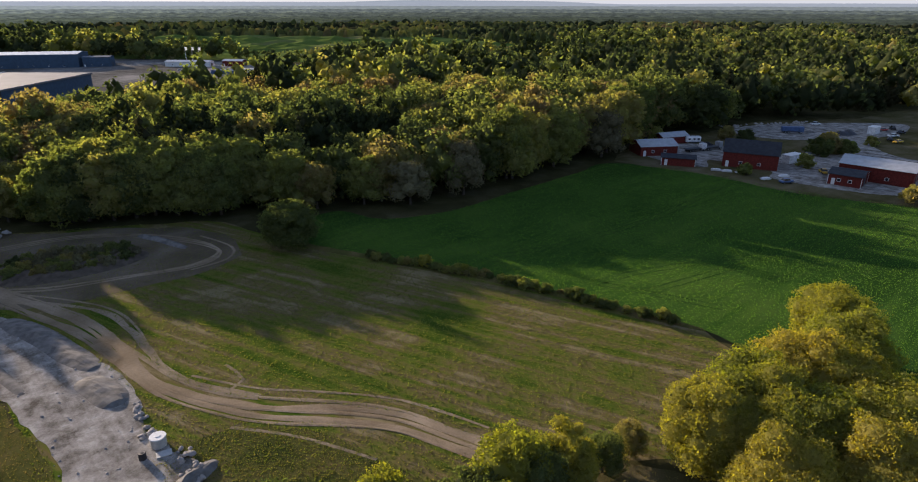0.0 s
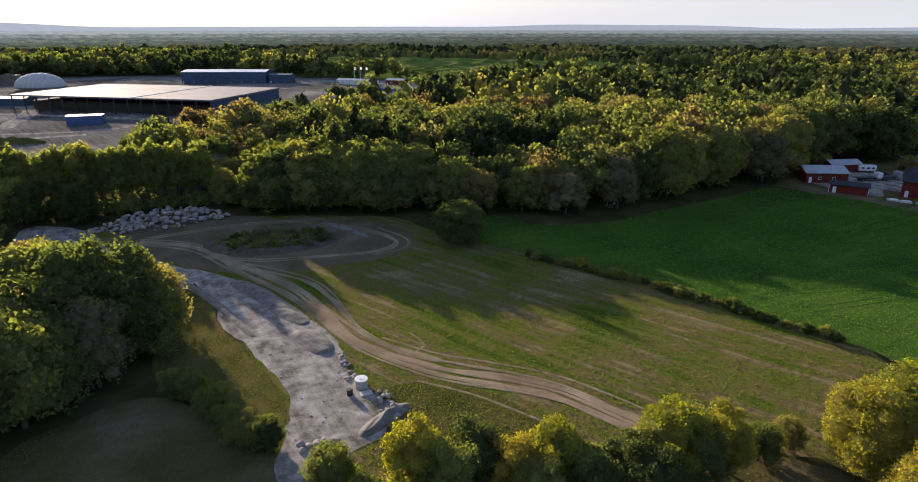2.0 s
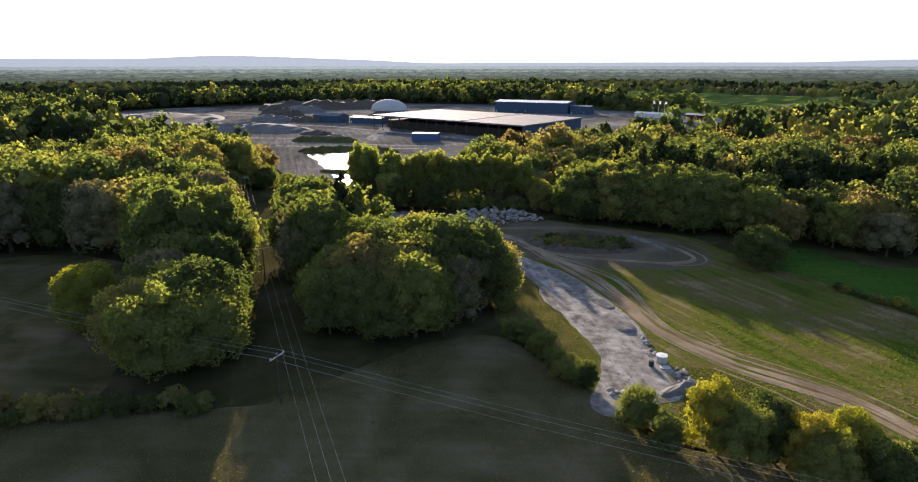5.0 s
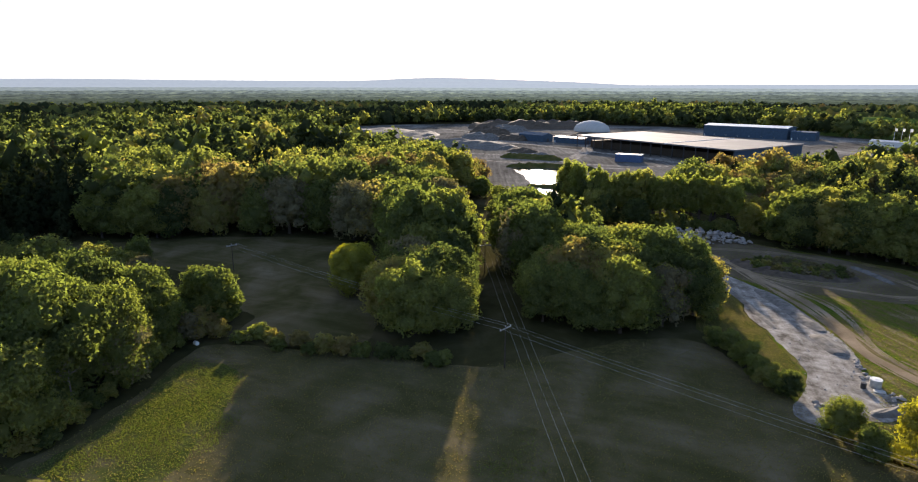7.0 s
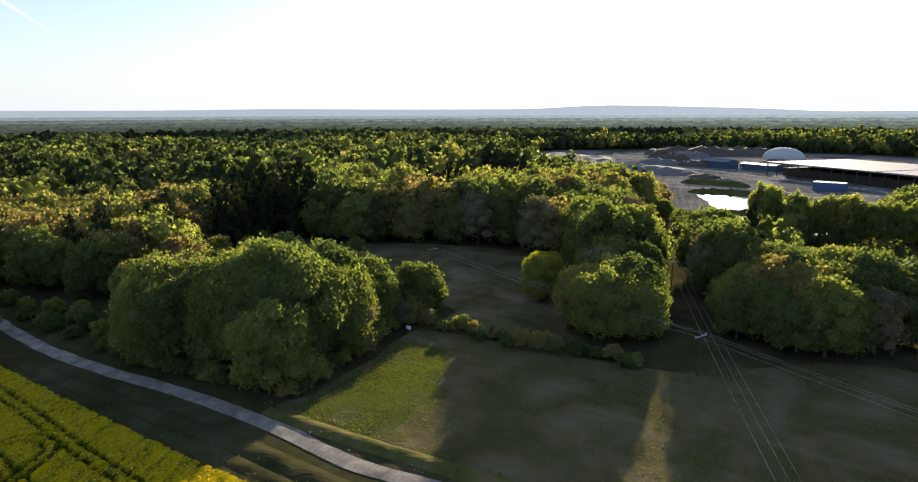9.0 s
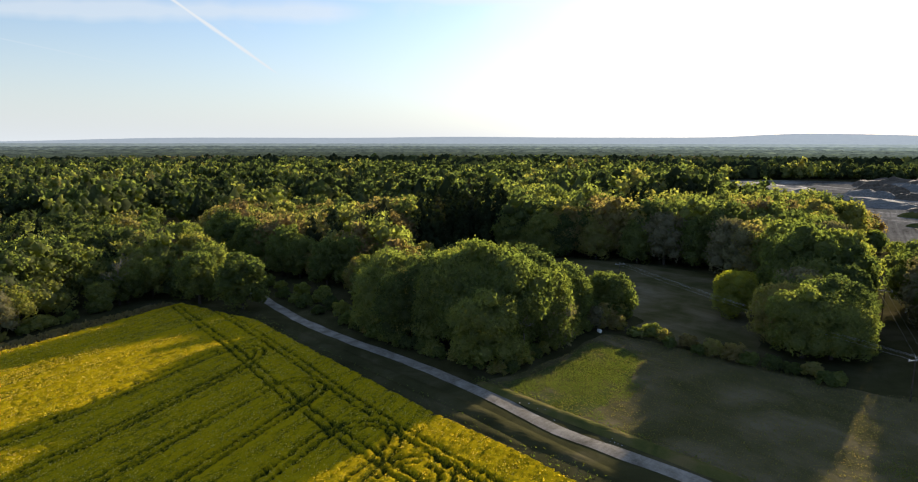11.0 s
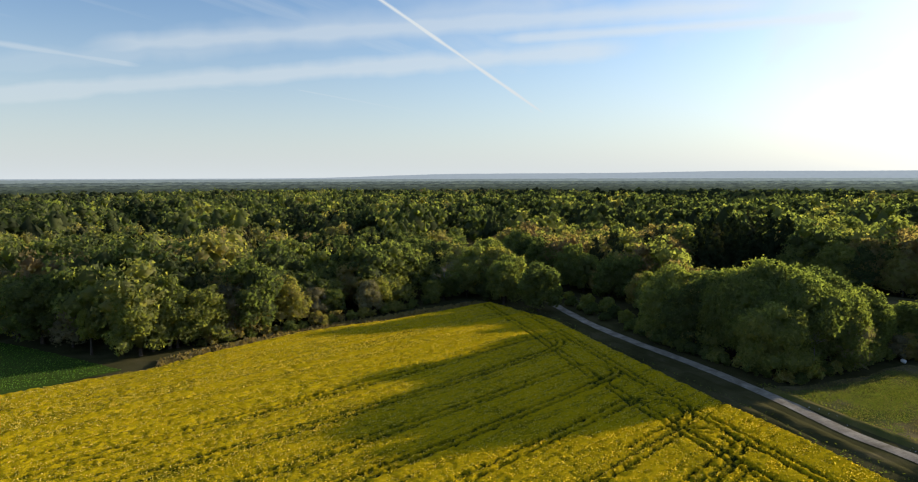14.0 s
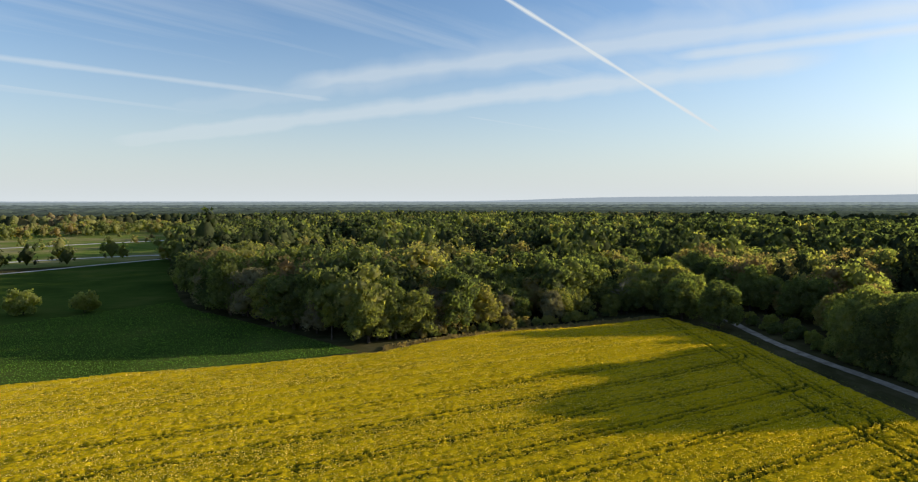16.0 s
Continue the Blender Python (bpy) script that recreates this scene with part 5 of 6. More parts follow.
def truck(x, y, turn, load, cab="white", label="flatbed truck with a white cab"):
    base = base_at("truck", x, y, turn, 0.1)
    part("chassis", box(bmesh.new(), (-4.6, -0.5, 0.6), (3.2, 0.5, 0.9)), DARK_METAL, base)
    part("cab", box(bmesh.new(), (2.0, -1.2, 0.7), (4.0, 1.2, 2.9), 0.15), PAINT[cab], base)
    part("windscreen", box(bmesh.new(), (3.9, -1.05, 1.7), (4.03, 1.05, 2.5), 0.02), GLASS, base)
    part("flatbed", box(bmesh.new(), (-4.8, -1.25, 1.0), (1.8, 1.25, 1.2 + load), 0.04), DARK_METAL if load < 1 else PAINT["blue"], base)
    wheels(base, ((-3.4, -1.05), (-2.2, -1.05), (2.9, -1.05), (-3.4, 1.05), (-2.2, 1.05), (2.9, 1.05)), 0.5, 0.3)
    return tagged(base, label, "truck")


def container(x, y, turn, length, width, height, mat, roof_mat, label, z=0.04):
    base = base_at("container", x, y, turn, z)
    part("body", box(bmesh.new(), (-length / 2, -width / 2, 0), (length / 2, width / 2, height), 0.06), mat, base)
    part("roof", box(bmesh.new(), (-length / 2 - 0.1, -width / 2 - 0.1, height), (length / 2 + 0.1, width / 2 + 0.1, height + 0.2), 0.04), roof_mat, base)
    for k in range(int(length / 2.4)):
        cx = -length / 2 + 1.2 + k * 2.4
        part("rib", box(bmesh.new(), (cx - 0.06, -width / 2 - 0.05, 0.1), (cx + 0.06, width / 2 + 0.05, height - 0.1)), mat, base)
    return tagged(base, label, "container")


caravan(93.5, 243, 5)
truck(89.5, 228, 20, 0.1)
truck(97, 231, 25, 0.1, "grey", "grey flatbed truck beside the yard")
truck(144, 263, -10, 1.6, "blue", "truck with a blue tarpaulin body")
container(117, 211, 30, 7, 3, 2.8, PAINT["white"], WHITE_PAINT, "white container beside the barn", 0.1)
container(178, 262, 40, 6, 3, 3.0, PAINT["white"], WHITE_PAINT, "white boxy trailer at the back of the yard", 0.1)
for x, y, a, c, l in ((101.7, 184, 15, "blue", "small blue car at the field's edge"), (151, 193, 50, "black", "black car beside the workshop"), (128, 220, 10, "grey", "grey car half under bushes"), (186, 268, 0, "red", "red car in the back yard"), (190, 262, 30, "black", "dark car in the back yard"), (182, 255, 0, "white", "white car in the back yard"), (176, 248, 60, "black", "black car by the yard road"), (164, 282, 0, "white", "white car before the wood"), (120, 196, 80, "yellow", "yellow machine beside the annex"), (176, 243, 20, "yellow", "yellow digger by the yard road"), (193, 272, 70, "black", "dark car at the wood"), (97, 237, 0, "black", "black car in the yard")):
    car(x, y, a, c, l)
for x, y, a in ((86, 199.5, -20), (89, 198, -15), (97.5, 188.5, 10), (105, 192, 5), (93, 197, 20)):
    stack = base_at("sheet_stack", x, y, a, 0.05)
    part("sheets", box(bmesh.new(), (-1.6, -0.7, 0), (1.6, 0.7, 0.45), 0.05), PALE_ROOF, stack)
    part("cover", box(bmesh.new(), (-1.0, -0.75, 0.45), (1.3, 0.75, 0.62), 0.06), WHITE_PAINT, stack)
    tagged(stack, "stack of pale sheets stored in the grass", "stack", "stacks by the barn")
heap("dark_heap", [(160, 260), (165, 261), (170, 262)], 7.0, 1.8, DARK_METAL, "dark heap of asphalt rubble", "spoil heap", 12.0)
heap("pale_heap", [(150, 266), (155, 264)], 5.0, 0.8, GREY_EARTH, "low heap of grey gravel", "spoil heap", 13.0)
rocks("stone_row", [(118, 280), (160, 290), (175, 292), (150, 282), (120, 274)], 40, 0.6, 1.8, "rubble and boards along the wood", 7, 0.2)


# ---- quarry and halls ----
def big_hall():
    base = base_at("timber_hall", -310, 362, 0)
    l, w, h = 75, 42, 9.5
    bm = bmesh.new()
    for x0, x1 in ((-l, 18), (19, l)):
        box(bm, (x0, -w, h), (x1, w, h + 1.0), 0.15)
        for v in bm.verts:
            if v.co.z > h + 0.5 and abs(v.co.y) < 1:
                v.co.z += 1
    part("roof", bm, HALL_ROOF, base)
    part("roof_joint", box(bmesh.new(), (18, -w, h + 0.4), (19, w, h + 1.35), 0.05), PALE_ROOF, base)
    part("back_wall", box(bmesh.new(), (-l + 1, w - 1, 0), (l - 1, w - 0.6, h)), BLUE_SHEET, base)
    part("back_wall", box(bmesh.new(), (l - 1.4, -w + 1, 0), (l - 1, w - 1, h)), BLUE_SHEET, base)
    part("stock", box(bmesh.new(), (-l + 8, -w + 10, 0), (l - 8, w - 4, 6.0), 0.3), BARK, base, "dark stacked timber")
    post = None
    for k in range(16):
        cx = -l + 1.5 + k * (2 * l - 3) / 15
        if post is None:
            post = part("post", box(bmesh.new(), (-0.3, -0.3, 0), (0.3, 0.3, h)), DARK_METAL, base)
            post.location = (cx, -w + 1, 0)
        else:
            ob = new("post", post.data)
            ob.parent, ob.location = base, (cx, -w + 1, 0)
    return tagged(base, "wide open-sided hall with a grey metal roof", "hall")


def dome(x, y, radius, height):
    base = base_at("dome", x, y, 0)
    bm = bmesh.new()
    bmesh.ops.create_uvsphere(bm, u_segments=36, v_segments=18, radius=1)
    bmesh.ops.delete(bm, geom=[v for v in bm.verts if v.co.z < -0.02], context="VERTS")
    for v in bm.verts:
        v.co = Vector((v.co.x * radius, v.co.y * radius * 0.8, v.co.z * height))
    part("shell", bm, CONCRETE, base)
    for k in range(9):
        a = (k - 4) * 0.19
        bm = bmesh.new()
        prev = None
        for i in range(15):
            b = math.pi * i / 14
            q = Vector((math.sin(a) * radius * 1.003, math.cos(a) * radius * 0.8 * math.cos(b), math.cos(a) * height * math.sin(b) * 1.004))
            if prev is not None:
                rod(bm, prev, q, 0.18, 0.18, 4)
            prev = q
        part("rib", bm, PALE_ROOF, base)
    return tagged(base, "white domed storage hall", "dome")


def pond(name, poly, label):
    sheet(name, poly, 0.12, WATER, label, "water", 2.0)


big_hall()
dome(-520, 474, 23, 12)
house("blue_hall", -372, 552, 14, 82, 30, 11, 1.5, BLUE_SHEET, PALE_ROOF, "long blue steel hall with a white roof", 6)
house("blue_hall", -318, 560, 14, 22, 14, 8, 0.8, BLUE_SHEET, BLUE_SHEET, "lower blue annex hall", 2)
house("blue_shed", -452, 332, 10, 30, 14, 6, 2.0, BLUE_SHEET, BLUE_SHEET, "blue shed on the quarry floor", 0)
house("blue_shed", -415, 345, 10, 34, 12, 5, 1.2, BLUE_SHEET, BLUE_SHEET, "low blue shed beside the hall", 0)
container(-289, 280, 30, 18, 8, 5, PAINT["blue"], PALE_ROOF, "blue site building with a white roof")
house("office", -238, 560, -4, 40, 10, 4, 1.2, WHITE_PAINT, GREY_SHEET, "long white site office", 5)
house("office", -200, 565, -4, 18, 10, 4.4, 1.2, RED_WOOD, GREY_SHEET, "red wooden site office building", 3)
for k, (x, y, a, c) in enumerate(((-190, 495, 10, "blue"), (-182, 500, 12, "blue"), (-176, 492, 8, "blue"), (-160, 545, 0, "blue"), (-146, 545, 5, "blue"), (-168, 505, 0, "white"), (-132, 486, 10, "white"), (-126, 478, 30, "white"), (-205, 535, 5, "grey"), (-150, 480, 60, "black"), (-142, 474, 20, "black"))):
    container(x, y, a, 9 if c == "blue" else 7, 3, 3, PAINT[c], PAINT[c], {"blue": "blue shipping container in the yard", "white": "white container in the yard", "grey": "grey container in the yard", "black": "black tank container in the yard"}[c])
for k in range(14):
    car(-230 + k * 8.3, 520 - (k * 37 % 23) - k * 1.6, k * 50, ("white", "black", "grey", "red")[k % 4], "car parked in the works yard")
for k in range(3):
    flag = base_at("flagpole", -247 + k * 6, 575, 0)
    part("pole", rod(bmesh.new(), (0, 0, 0), (0, 0, 16), 0.22, 0.12, 8), WHITE_PAINT, flag)
    bm = bmesh.new()
    for i in range(6):
        for j in range(2):
            bm.verts.new((0.2 + i * 0.35, 0.25 * math.sin(i * 1.3), 12.6 + j * 2.6 - 0.05 * i))
    bm.verts.ensure_lookup_table()
    for i in range(5):
        bm.faces.new([bm.verts[n] for n in (i * 2, i * 2 + 2, i * 2 + 3, i * 2 + 1)])
    bmesh.ops.solidify(bm, geom=bm.faces[:], thickness=0.03)
    part("flag", bm, WHITE_PAINT, flag)
    tagged(flag, "tall white flagpole with a hanging flag", "flagpole", "flagpoles")
sheet("works_yard", [(-320, 590), (-240, 560), (-180, 480), (-110, 462), (-96, 480), (-140, 520), (-200, 600)], 0.07, GRAVEL, "pale gravel works yard", "gravel", 2.0)
sheet("quarry_road", [(-640, 335), (-570, 343), (-480, 340), (-390, 330), (-330, 262), (-322, 266), (-385, 338), (-480, 350), (-570, 352), (-640, 346)], 0.08, GRAVEL, "pale haul road across the quarry", "road", 1.0)
for k, pts in enumerate(([(-430, 190), (-385, 222), (-345, 236), (-300, 243), (-268, 262), (-250, 300)], [(-345, 198), (-318, 212), (-285, 230), (-262, 250)], [(-520, 250), (-470, 285), (-430, 300), (-395, 304), (-300, 306), (-230, 300)], [(-600, 300), (-540, 360), (-500, 400), (-470, 440)])):
    ribbon("haul_road", pts, 5.0 + k, 0.085 + 0.004 * k, GRAVEL, "pale worn haul road across the quarry", "road", 0.1, 0.6, 2.0)
for k, (x, y, r, h) in enumerate(((-470, 318, 16, 5.0), (-496, 298, 20, 6.0), (-380, 258, 13, 3.0), (-350, 252, 9, 2.2), (-455, 400, 15, 5.0), (-410, 262, 12, 2.5), (-540, 340, 24, 7.0), (-575, 395, 22, 6.0))):
    heap("gravel_mound", [(x - r, y - r * 0.3), (x, y), (x + r, y + r * 0.4)], r * 1.3, h, GREY_EARTH if k % 2 else BROWN_EARTH, "tipped mound of quarry gravel", "mound", 30.0 + k, 0.02, 3.0)
pond("pond", POND_A, "still settling pond reflecting the bright sky")
pond("pond_lower", POND_B, "lower pond reflecting the bright sky")
heap("pond_bank", [(-245, 153), (-230, 163), (-236, 188), (-280, 212)], 8.0, 2.0, DULL_GRASS, "grassy bank between the ponds", "bank", 14.0)
heap("pond_bank", [(-312, 190), (-290, 214), (-262, 226)], 9.0, 2.5, DULL_GRASS, "grassy bank above the pond", "bank", 15.0)
heap("spoil_mound", [(-640, 60), (-610, 130), (-600, 220), (-560, 290)], 90.0, 6.0, GREY_EARTH, "long grey spoil mound on the quarry floor", "mound", 16.0, 0.02, 8.0)
heap("spoil_mound", [(-500, 200), (-450, 250), (-400, 262)], 46.0, 5.0, GREY_EARTH, "flat grey spoil mound above the ponds", "mound", 17.0, 0.02, 6.0)
heap("spoil_mound", [(-640, 380), (-600, 440), (-560, 520)], 60.0, 9.0, BROWN_EARTH, "dark earth mound behind the quarry", "mound", 18.0, 0.02, 6.0)
heap("spoil_mound", [(-360, 222), (-335, 236), (-318, 244)], 14.0, 3.0, DULL_GRASS, "grass-grown heap near the pond", "mound", 19.0)
heap("green_hill", [(-470, 800), (-300, 800), (-100, 760), (80, 720)], 330.0, 12.0, HILL_GRASS, "broad grass-grown hill with scattered birches", "hill", 20.0, 0.02, 14.0, 41)
sheet("valley", VALLEY_EDGE, 0.04, VALLEY_GRASS, "open green and straw-coloured valley fields", "field", 2.0)
ribbon("far_road", [(40, -520), (-48, -512), (-110, -522), (-175, -532)], 5, 0.12, PALE_ROAD, "pale road beyond the pasture", "road", 0.05, 0.1)
ribbon("far_road", [(30, -600), (-72, -592), (-150, -575), (-190, -545)], 8, 0.12, PALE_ROAD, "pale country road through the valley", "road", 0.05, 0.05)
ribbon("far_road", [(40, -770), (-117, -752), (-220, -748), (-300, -740)], 11, 0.12, PALE_ROAD, "wide pale main road in the valley", "road", 0.05, 0.05)
r3 = np.random.default_rng(61)
vx = np.concatenate([r3.uniform(-480, 80, 220), r3.uniform(-330, 30, 26)])
vy = np.concatenate([r3.uniform(600, 880, 220), r3.uniform(-870, -600, 26)])
woodland("scattered_birches", vx, vy, r3.uniform(0.3, 0.6, len(vx)), 60, 2.0, np.random.default_rng(62), LEAF_MASS, "scattered birches and bushes on open ground", 6, r3.uniform(0.4, 0.9, len(vx)))
vx, vy = r3.uniform(-420, 60, 260), r3.uniform(-1080, -880, 260)
woodland("valley_wood", vx, vy, r3.uniform(0.7, 1.0, len(vx)), 50, 3.0, np.random.default_rng(63), LEAF_MASS, "belt of trees across the valley", 4, r3.uniform(0.4, 0.9, len(vx)))


# ---- tramlines in the young crop ----
TRAM = ground_material("wheel_mark_soil", [(0.3, (0.022, 0.055, 0.012)), (0.6, (0.04, 0.08, 0.018)), (0.8, (0.07, 0.09, 0.03))], 0.2)
for line in ([(27, 110.5), (37, 116), (51, 120.8), (64, 125)], [(36, 106.5), (57, 118), (83, 131.3), (114, 153)], [(58, 109), (84.6, 124.4), (112, 145.5)], [(79, 113), (94, 124.4), (112, 139)], [(7, 121), (14, 117.8), (25.5, 112), (36, 106.6), (49, 100)], [(8, 124), (24, 132), (50, 150), (80, 180)]):
    for off in (-0.9, 0.9):
        pts = []
        for i, p in enumerate(line):
            a, b = Vector(line[max(i - 1, 0)]), Vector(line[min(i + 1, len(line) - 1)])
            q = (b - a).normalized()
            pts.append((p[0] - q.y * off, p[1] + q.x * off))
        ribbon("tramline", pts, 0.55, 0.055, TRAM, "dark wheel mark through the green crop", "tramline", 0.0, 0.3)


# ---- rapeseed ----
def rape_material():
    m, t, p = material("rapeseed")
    geo = t.nodes.new("ShaderNodeNewGeometry")
    sep = t.nodes.new("ShaderNodeSeparateXYZ")
    link(t, geo.outputs["Position"], sep.inputs[0])
    fine = noise_node(t, coords(t, (0.55, 1.3, 1), 25), 4.2, 4, 0.7)
    big = noise_node(t, coords(t), 0.06, 4, 0.6)
    gaps = noise_node(t, coords(t, (0.3, 1.0, 1), 25), 1.5, 3, 0.6)
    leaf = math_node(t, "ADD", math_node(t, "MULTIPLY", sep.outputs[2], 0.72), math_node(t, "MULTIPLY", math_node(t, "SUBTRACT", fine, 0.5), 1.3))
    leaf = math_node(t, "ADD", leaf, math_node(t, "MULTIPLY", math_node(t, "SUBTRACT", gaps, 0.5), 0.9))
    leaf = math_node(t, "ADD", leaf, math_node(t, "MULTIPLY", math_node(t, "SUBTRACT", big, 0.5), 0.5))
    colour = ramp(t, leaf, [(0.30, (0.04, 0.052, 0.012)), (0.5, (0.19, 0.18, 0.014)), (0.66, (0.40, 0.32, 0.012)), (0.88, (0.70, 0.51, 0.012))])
    d = node(t, "ShaderNodeBsdfDiffuse", Roughness=0.5)
    tr = node(t, "ShaderNodeBsdfTranslucent")
    link(t, colour, d.inputs[0])
    link(t, colour, tr.inputs[0])
    mx = t.nodes.new("ShaderNodeMixShader")
    mx.inputs[0].default_value = 0.35
    link(t, d.outputs[0], mx.inputs[1])
    link(t, tr.outputs[0], mx.inputs[2])
    t.nodes.remove(p)
    link(t, mx.outputs[0], t.nodes["Material Output"].inputs[0])
    b = node(t, "ShaderNodeBump", Strength=0.9, Distance=0.35)
    link(t, fine, b.inputs["Height"])
    link(t, b.outputs[0], d.inputs["Normal"])
    return m


RAPE = rape_material()
HEADLAND = [(-143.8, -147.3), (-108, -119.5), (-87.6, -105), (-78.4, -98.4), (-69, -91), (-57.6, -81.5), (-40, -66), (-12, -42), (25, -12)]
ROADSIDE = [(-142, -136), (-116.7, -116), (-99.4, -103), (-81, -90), (-63.7, -76.5), (-46, -61.5), (-18, -37), (20, -5)]
LOOPS = [[(-87.6, -105), (-89.8, -101), (-88, -97), (-83.9, -95.9), (-77.9, -98.3)], [(-68.3, -90.9), (-70.6, -86.2), (-69.4, -82), (-65.1, -80.4), (-59.4, -82.2), (-48, -88)],
         [(-57.6, -81.5), (-58.5, -76), (-54.5, -72.5), (-50, -74), (-40, -79)], [(-106.7, -122), (-109.5, -117), (-106, -113), (-95.8, -114.2)]]
LANES = []
for sx, sy in ((-106.7, -122.2), (-95.8, -114.2), (-87.4, -105.4), (-77.9, -98.3), (-69, -91), (-57.6, -81.5), (-47, -72), (-36, -62.5), (-24, -52.5), (-12, -42), (4, -29), (20, -16)):
    LANES.append([(sx, sy), (sx + 37, sy - 16.5), (sx + 90, sy - 42), (sx + 190, sy - 92)])


def rapeseed():
    step = 0.6
    xs, ys = np.arange(-150, 112, step), np.arange(-262, 40, step)
    gx, gy = np.meshgrid(xs, ys)
    r = np.random.default_rng(71)
    gx, gy = gx + r.uniform(-0.22, 0.22, gx.shape), gy + r.uniform(-0.22, 0.22, gy.shape)
    low = np.full(gx.shape, 9.0)
    for line in [HEADLAND, ROADSIDE, *LANES, *[smooth_line(q, 1.5) for q in LOOPS]]:
        low = np.minimum(low, np.abs(near_line(line, gx, gy) - 0.95))
    across = (gx * math.sin(radians(24)) + gy * math.cos(radians(24))) / 0.8
    rows = r.uniform(-1, 1, 1000)[np.floor(across + 0.4 * np.sin(gx * 0.11)).astype(int) % 1000]
    h = 1.12 + 0.17 * rows + r.uniform(-0.14, 0.14, gx.shape)
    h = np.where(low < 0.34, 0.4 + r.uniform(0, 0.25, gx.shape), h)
    edge = near_line([*RAPE_EDGE, RAPE_EDGE[0]], gx, gy)
    h *= np.clip(0.72 + edge / 2.5, 0.72, 1)
    keep = inside(RAPE_EDGE, gx, gy)
    index = np.full(gx.shape, -1)
    index[keep] = np.arange(keep.sum())
    v = np.stack([gx[keep], gy[keep], h[keep]], 1)
    a, b, c, e = index[:-1, :-1].ravel(), index[:-1, 1:].ravel(), index[1:, 1:].ravel(), index[1:, :-1].ravel()
    full = (a >= 0) & (b >= 0) & (c >= 0) & (e >= 0)
    a, b, c, e = a[full], b[full], c[full], e[full]
    flip = r.uniform(size=len(a)) < 0.5
    t = np.concatenate([np.where(flip[:, None], np.stack([a, b, c], 1), np.stack([a, b, e], 1)), np.where(flip[:, None], np.stack([a, c, e], 1), np.stack([b, c, e], 1))])
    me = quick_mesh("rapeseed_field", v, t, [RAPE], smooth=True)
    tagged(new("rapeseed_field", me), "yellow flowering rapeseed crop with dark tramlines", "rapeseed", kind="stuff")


rapeseed()
BLOSSOM = foliage("rapeseed_flowers", [(0.0, (0.34, 0.31, 0.02)), (0.4, (0.62, 0.47, 0.014)), (1.0, (0.78, 0.57, 0.014))], "mesh", 0.35)


def blossom():
    """Upright flower heads above the crop, left out along the wheel marks."""
    r = np.random.default_rng(72)
    x, y = r.uniform(-150, 90, 700000), r.uniform(-240, 0, 700000)
    ok = inside(RAPE_EDGE, x, y) & (near_line([*RAPE_EDGE, RAPE_EDGE[0]], x, y) > 0.6)
    low = np.full(x.shape, 9.0)
    for line in [HEADLAND, ROADSIDE, *LANES, *[smooth_line(q, 1.5) for q in LOOPS]]:
        low = np.minimum(low, np.abs(near_line(line, x, y) - 0.95))
    ok &= low > 0.45
    x, y = x[ok][:300000], y[ok][:300000]
    n = len(x)
    c = np.stack([x, y, r.uniform(0.98, 1.3, n)], 1)
    nrm = sphere_dirs(n, r)
    nrm[:, 2] *= 0.25
    nrm /= np.linalg.norm(nrm, axis=1)[:, None]
    v, t = leaf_cards(c, nrm, 0.18, r)
    me = quick_mesh("rapeseed_blossom", v, t, [BLOSSOM], np.repeat(r.uniform(0, 1, n), 3))
    tagged(new("rapeseed_blossom", me), "yellow flower heads of the rapeseed crop", "rapeseed", kind="stuff")


blossom()


def tufts(name, poly, count, lo, hi, mat, label, seed, tints, upright=0.5, soft=0.0):
    """Grass and weeds: small bent blades in bunches."""
    r = np.random.default_rng(seed)
    x0, x1 = min(p[0] for p in poly), max(p[0] for p in poly)
    y0, y1 = min(p[1] for p in poly), max(p[1] for p in poly)
    x, y = r.uniform(x0, x1, count * 3), r.uniform(y0, y1, count * 3)
    ok = inside(poly, x, y)
    if name.startswith("stubble"):
        ok &= ~inside(GRAVEL_EDGE, x, y) & ~inside(ROCK_EDGE, x, y) & (near_line(TRACK, x, y) > 1.9)
        ok &= (r.uniform(size=len(x)) < 0.35) | ~inside(BARE_EDGE, x, y)
    x, y = x[ok], y[ok]
    if soft:
        edge = near_line([*poly, poly[0]], x, y) / soft + 0.9 * patches(x, y, 5.0, 3.0)
        ok = r.uniform(size=len(x)) < edge
        x, y = x[ok], y[ok]
    x, y = x[:count], y[:count]
    n = len(x)
    s = r.uniform(lo, hi, n)
    c = np.stack([x, y, 0.05 + s * 0.3], 1)
    nrm = sphere_dirs(n, r)
    nrm[:, 2] *= upright
    nrm /= np.linalg.norm(nrm, axis=1)[:, None]
    v, t = leaf_cards(c, nrm, s[:, None] * 1.2, r)
    v[:, 2] = np.maximum(v[:, 2], 0.03)
    tint = np.repeat(np.clip(r.uniform(*tints, n), 0, 1), 3)
    me = quick_mesh(name, v, t, [mat], tint)
    tagged(new(name, me), label, "grass", kind="stuff")


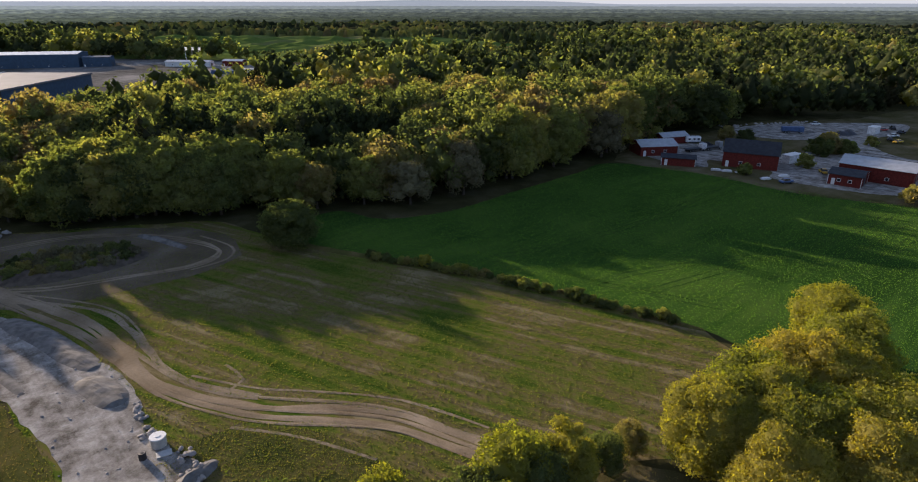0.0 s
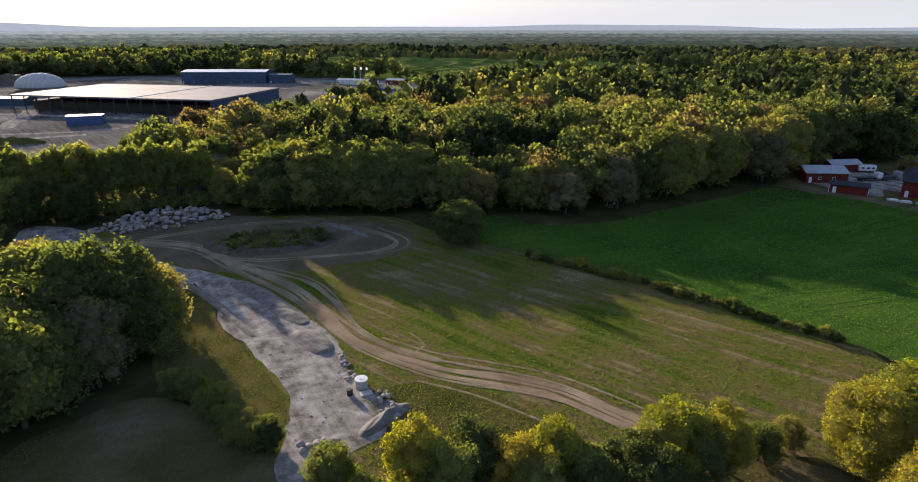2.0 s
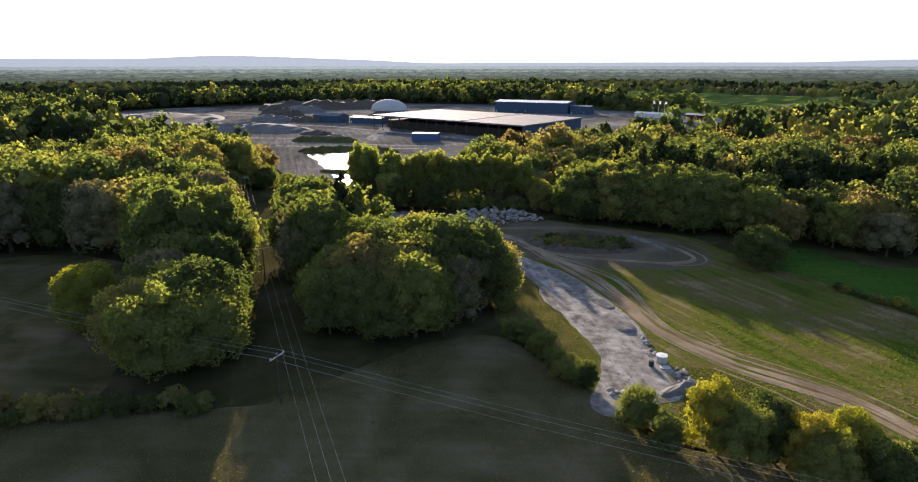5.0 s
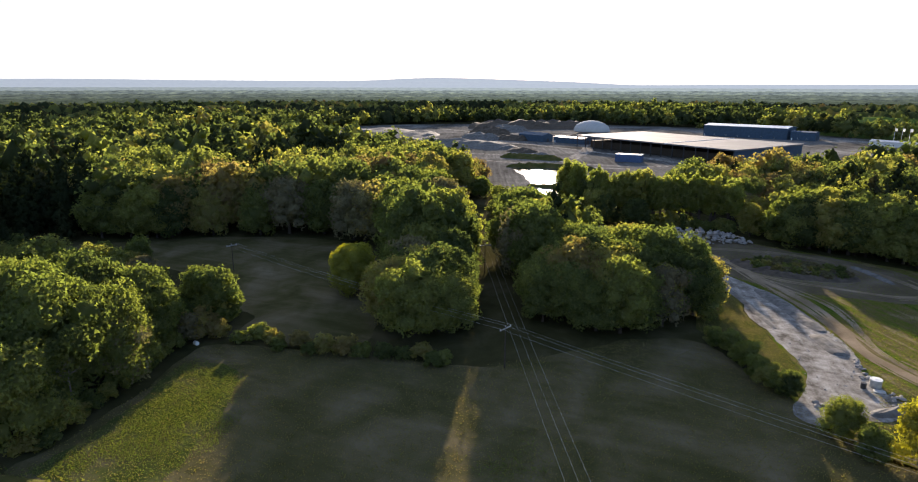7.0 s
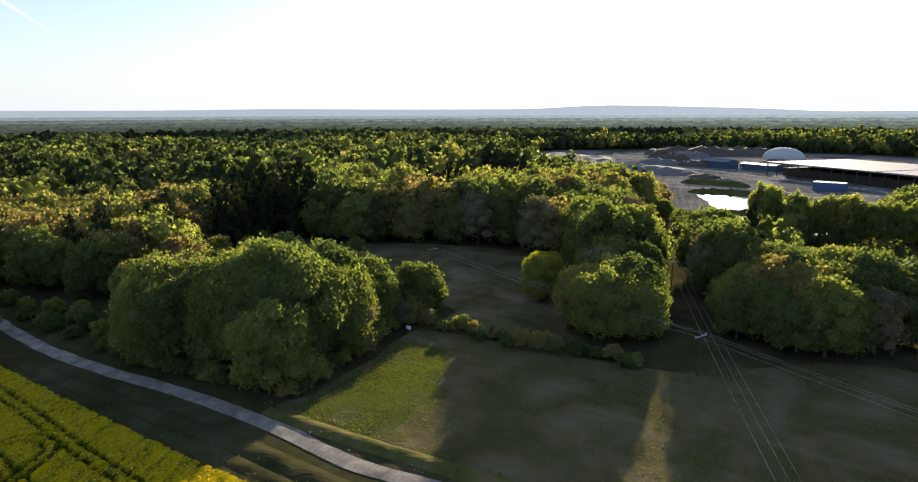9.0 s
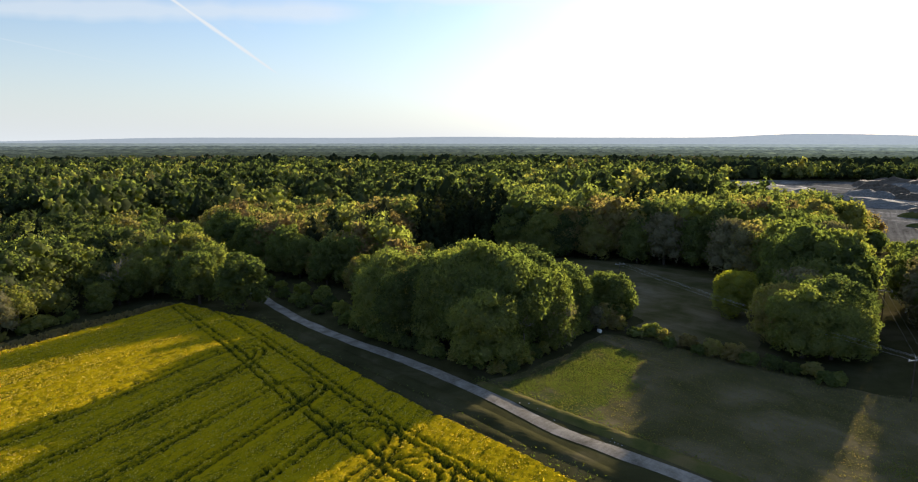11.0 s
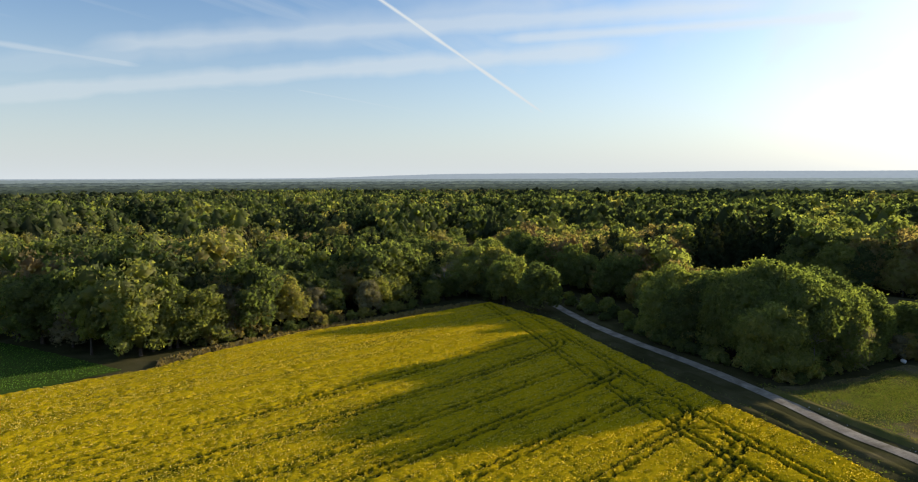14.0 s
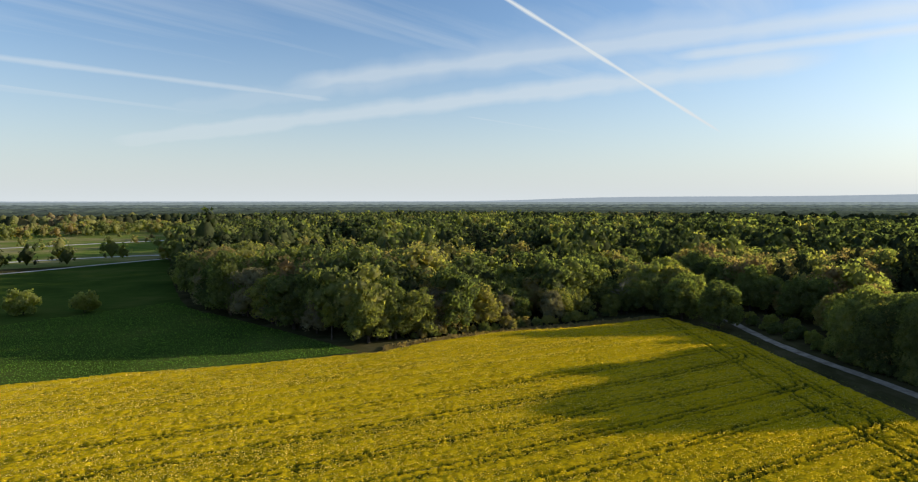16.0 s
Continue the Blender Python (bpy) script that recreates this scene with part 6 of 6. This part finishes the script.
GRASS = foliage("grass_blades", [(0.0, (0.10, 0.155, 0.018)), (0.4, (0.16, 0.18, 0.03)), (0.7, (0.20, 0.165, 0.055)), (1.0, (0.225, 0.165, 0.075))], "mesh", 0.36)
tufts("stubble_regrowth", STUBBLE_EDGE, 80000, 0.08, 0.18, GRASS, "tufts of regrowth among straw stubble", 81, (0.0, 0.6))
BLADE = foliage("cereal_blades", [(0.0, (0.062, 0.165, 0.016)), (0.5, (0.095, 0.23, 0.022)), (1.0, (0.15, 0.27, 0.03))], "mesh", 0.55)
tufts("crop_blades", CROP_EDGE, 130000, 0.07, 0.15, BLADE, "upright blades of young cereal", 90, (0.0, 1.0), 0.15)
tufts("pasture_grass", [(-48, -203), (6, -232), (60, -256), (60, -330), (-58, -330), (-52, -238)], 40000, 0.10, 0.22, BLADE, "grass blades of the pasture", 91, (0.0, 1.0), 0.2)
tufts("meadow_grass", MEADOW_EDGE, 60000, 0.06, 0.17, GRASS, "rough tussocks of meadow grass", 82, (0.35, 0.95))
# dense greener blades over the sunlit corner, its lit look put into their tint
tufts("meadow_sward", [(-90, -63), (-99, -50), (-116, -36), (-104, -26), (-86, -34), (-72, -46), (-74, -51)], 45000, 0.06, 0.15, GRASS, "thick green grass in the meadow corner, coloured as if sunlit", 88, (0.0, 0.4), 0.25, 9.0)
tufts("meadow_patch", [(-62, 2), (-56, 6), (-46, -8), (-40, -24), (-46, -27), (-56, -12)], 7000, 0.07, 0.17, GRASS, "fresh green grass patch under the wires", 89, (0.0, 0.5), 0.5, 6.0)
tufts("roadside_weeds", [(-148, -138), (-126, -119), (-94, -90), (-60, -59), (-30, -33), (-32, -30), (-62, -55.5), (-96, -86.5), (-128, -113), (-150, -132)], 6000, 0.12, 0.34, GRASS, "rough weeds between road and rapeseed", 86, (0.0, 0.3))
tufts("bank_weeds", [(-91, -68), (-76, -55), (-60, -40), (-40, -22), (-42, -20), (-63, -37), (-78, -51), (-93, -65)], 4000, 0.1, 0.28, GRASS, "rough weeds on the bank beside the meadow", 87, (0.0, 0.6))
tufts("verge_grass", VERGE_EDGE, 12000, 0.05, 0.14, GRASS, "rusty grass tussocks beside the gravel", 83, (0.3, 1.0))
tufts("slope_grass", [(-38, 60), (-30, 66), (-20, 66), (-10, 60), (-2, 54), (-16, 46), (-28, 45), (-31, 53)], 9000, 0.05, 0.15, GRASS, "rusty grass and weeds below the track", 84, (0.0, 0.8))
tufts("reeds", [(-52, -197), (-90, -186), (-113, -169.5), (-149, -150), (-152, -154), (-115, -175), (-93, -190), (-56, -201)], 6000, 0.5, 1.0, GRASS, "pale dry reeds between wood and rapeseed", 85, (0.7, 1.0), 0.2)
bale = base_at("wrapped_bale", -121, -34, 20)
bale.scale = (0.7, 0.7, 0.7)
part("bale", rod(bmesh.new(), (-0.7, 0, 0.62), (0.7, 0, 0.62), 0.62, 0.62, 18), WHITE_PAINT, bale)
part("wrap_end", rod(bmesh.new(), (0.7, 0, 0.62), (0.76, 0, 0.62), 0.5, 0.4, 18), WHITE_PAINT, bale)
tagged(bale, "white plastic-wrapped straw bale at the meadow's edge", "bale")
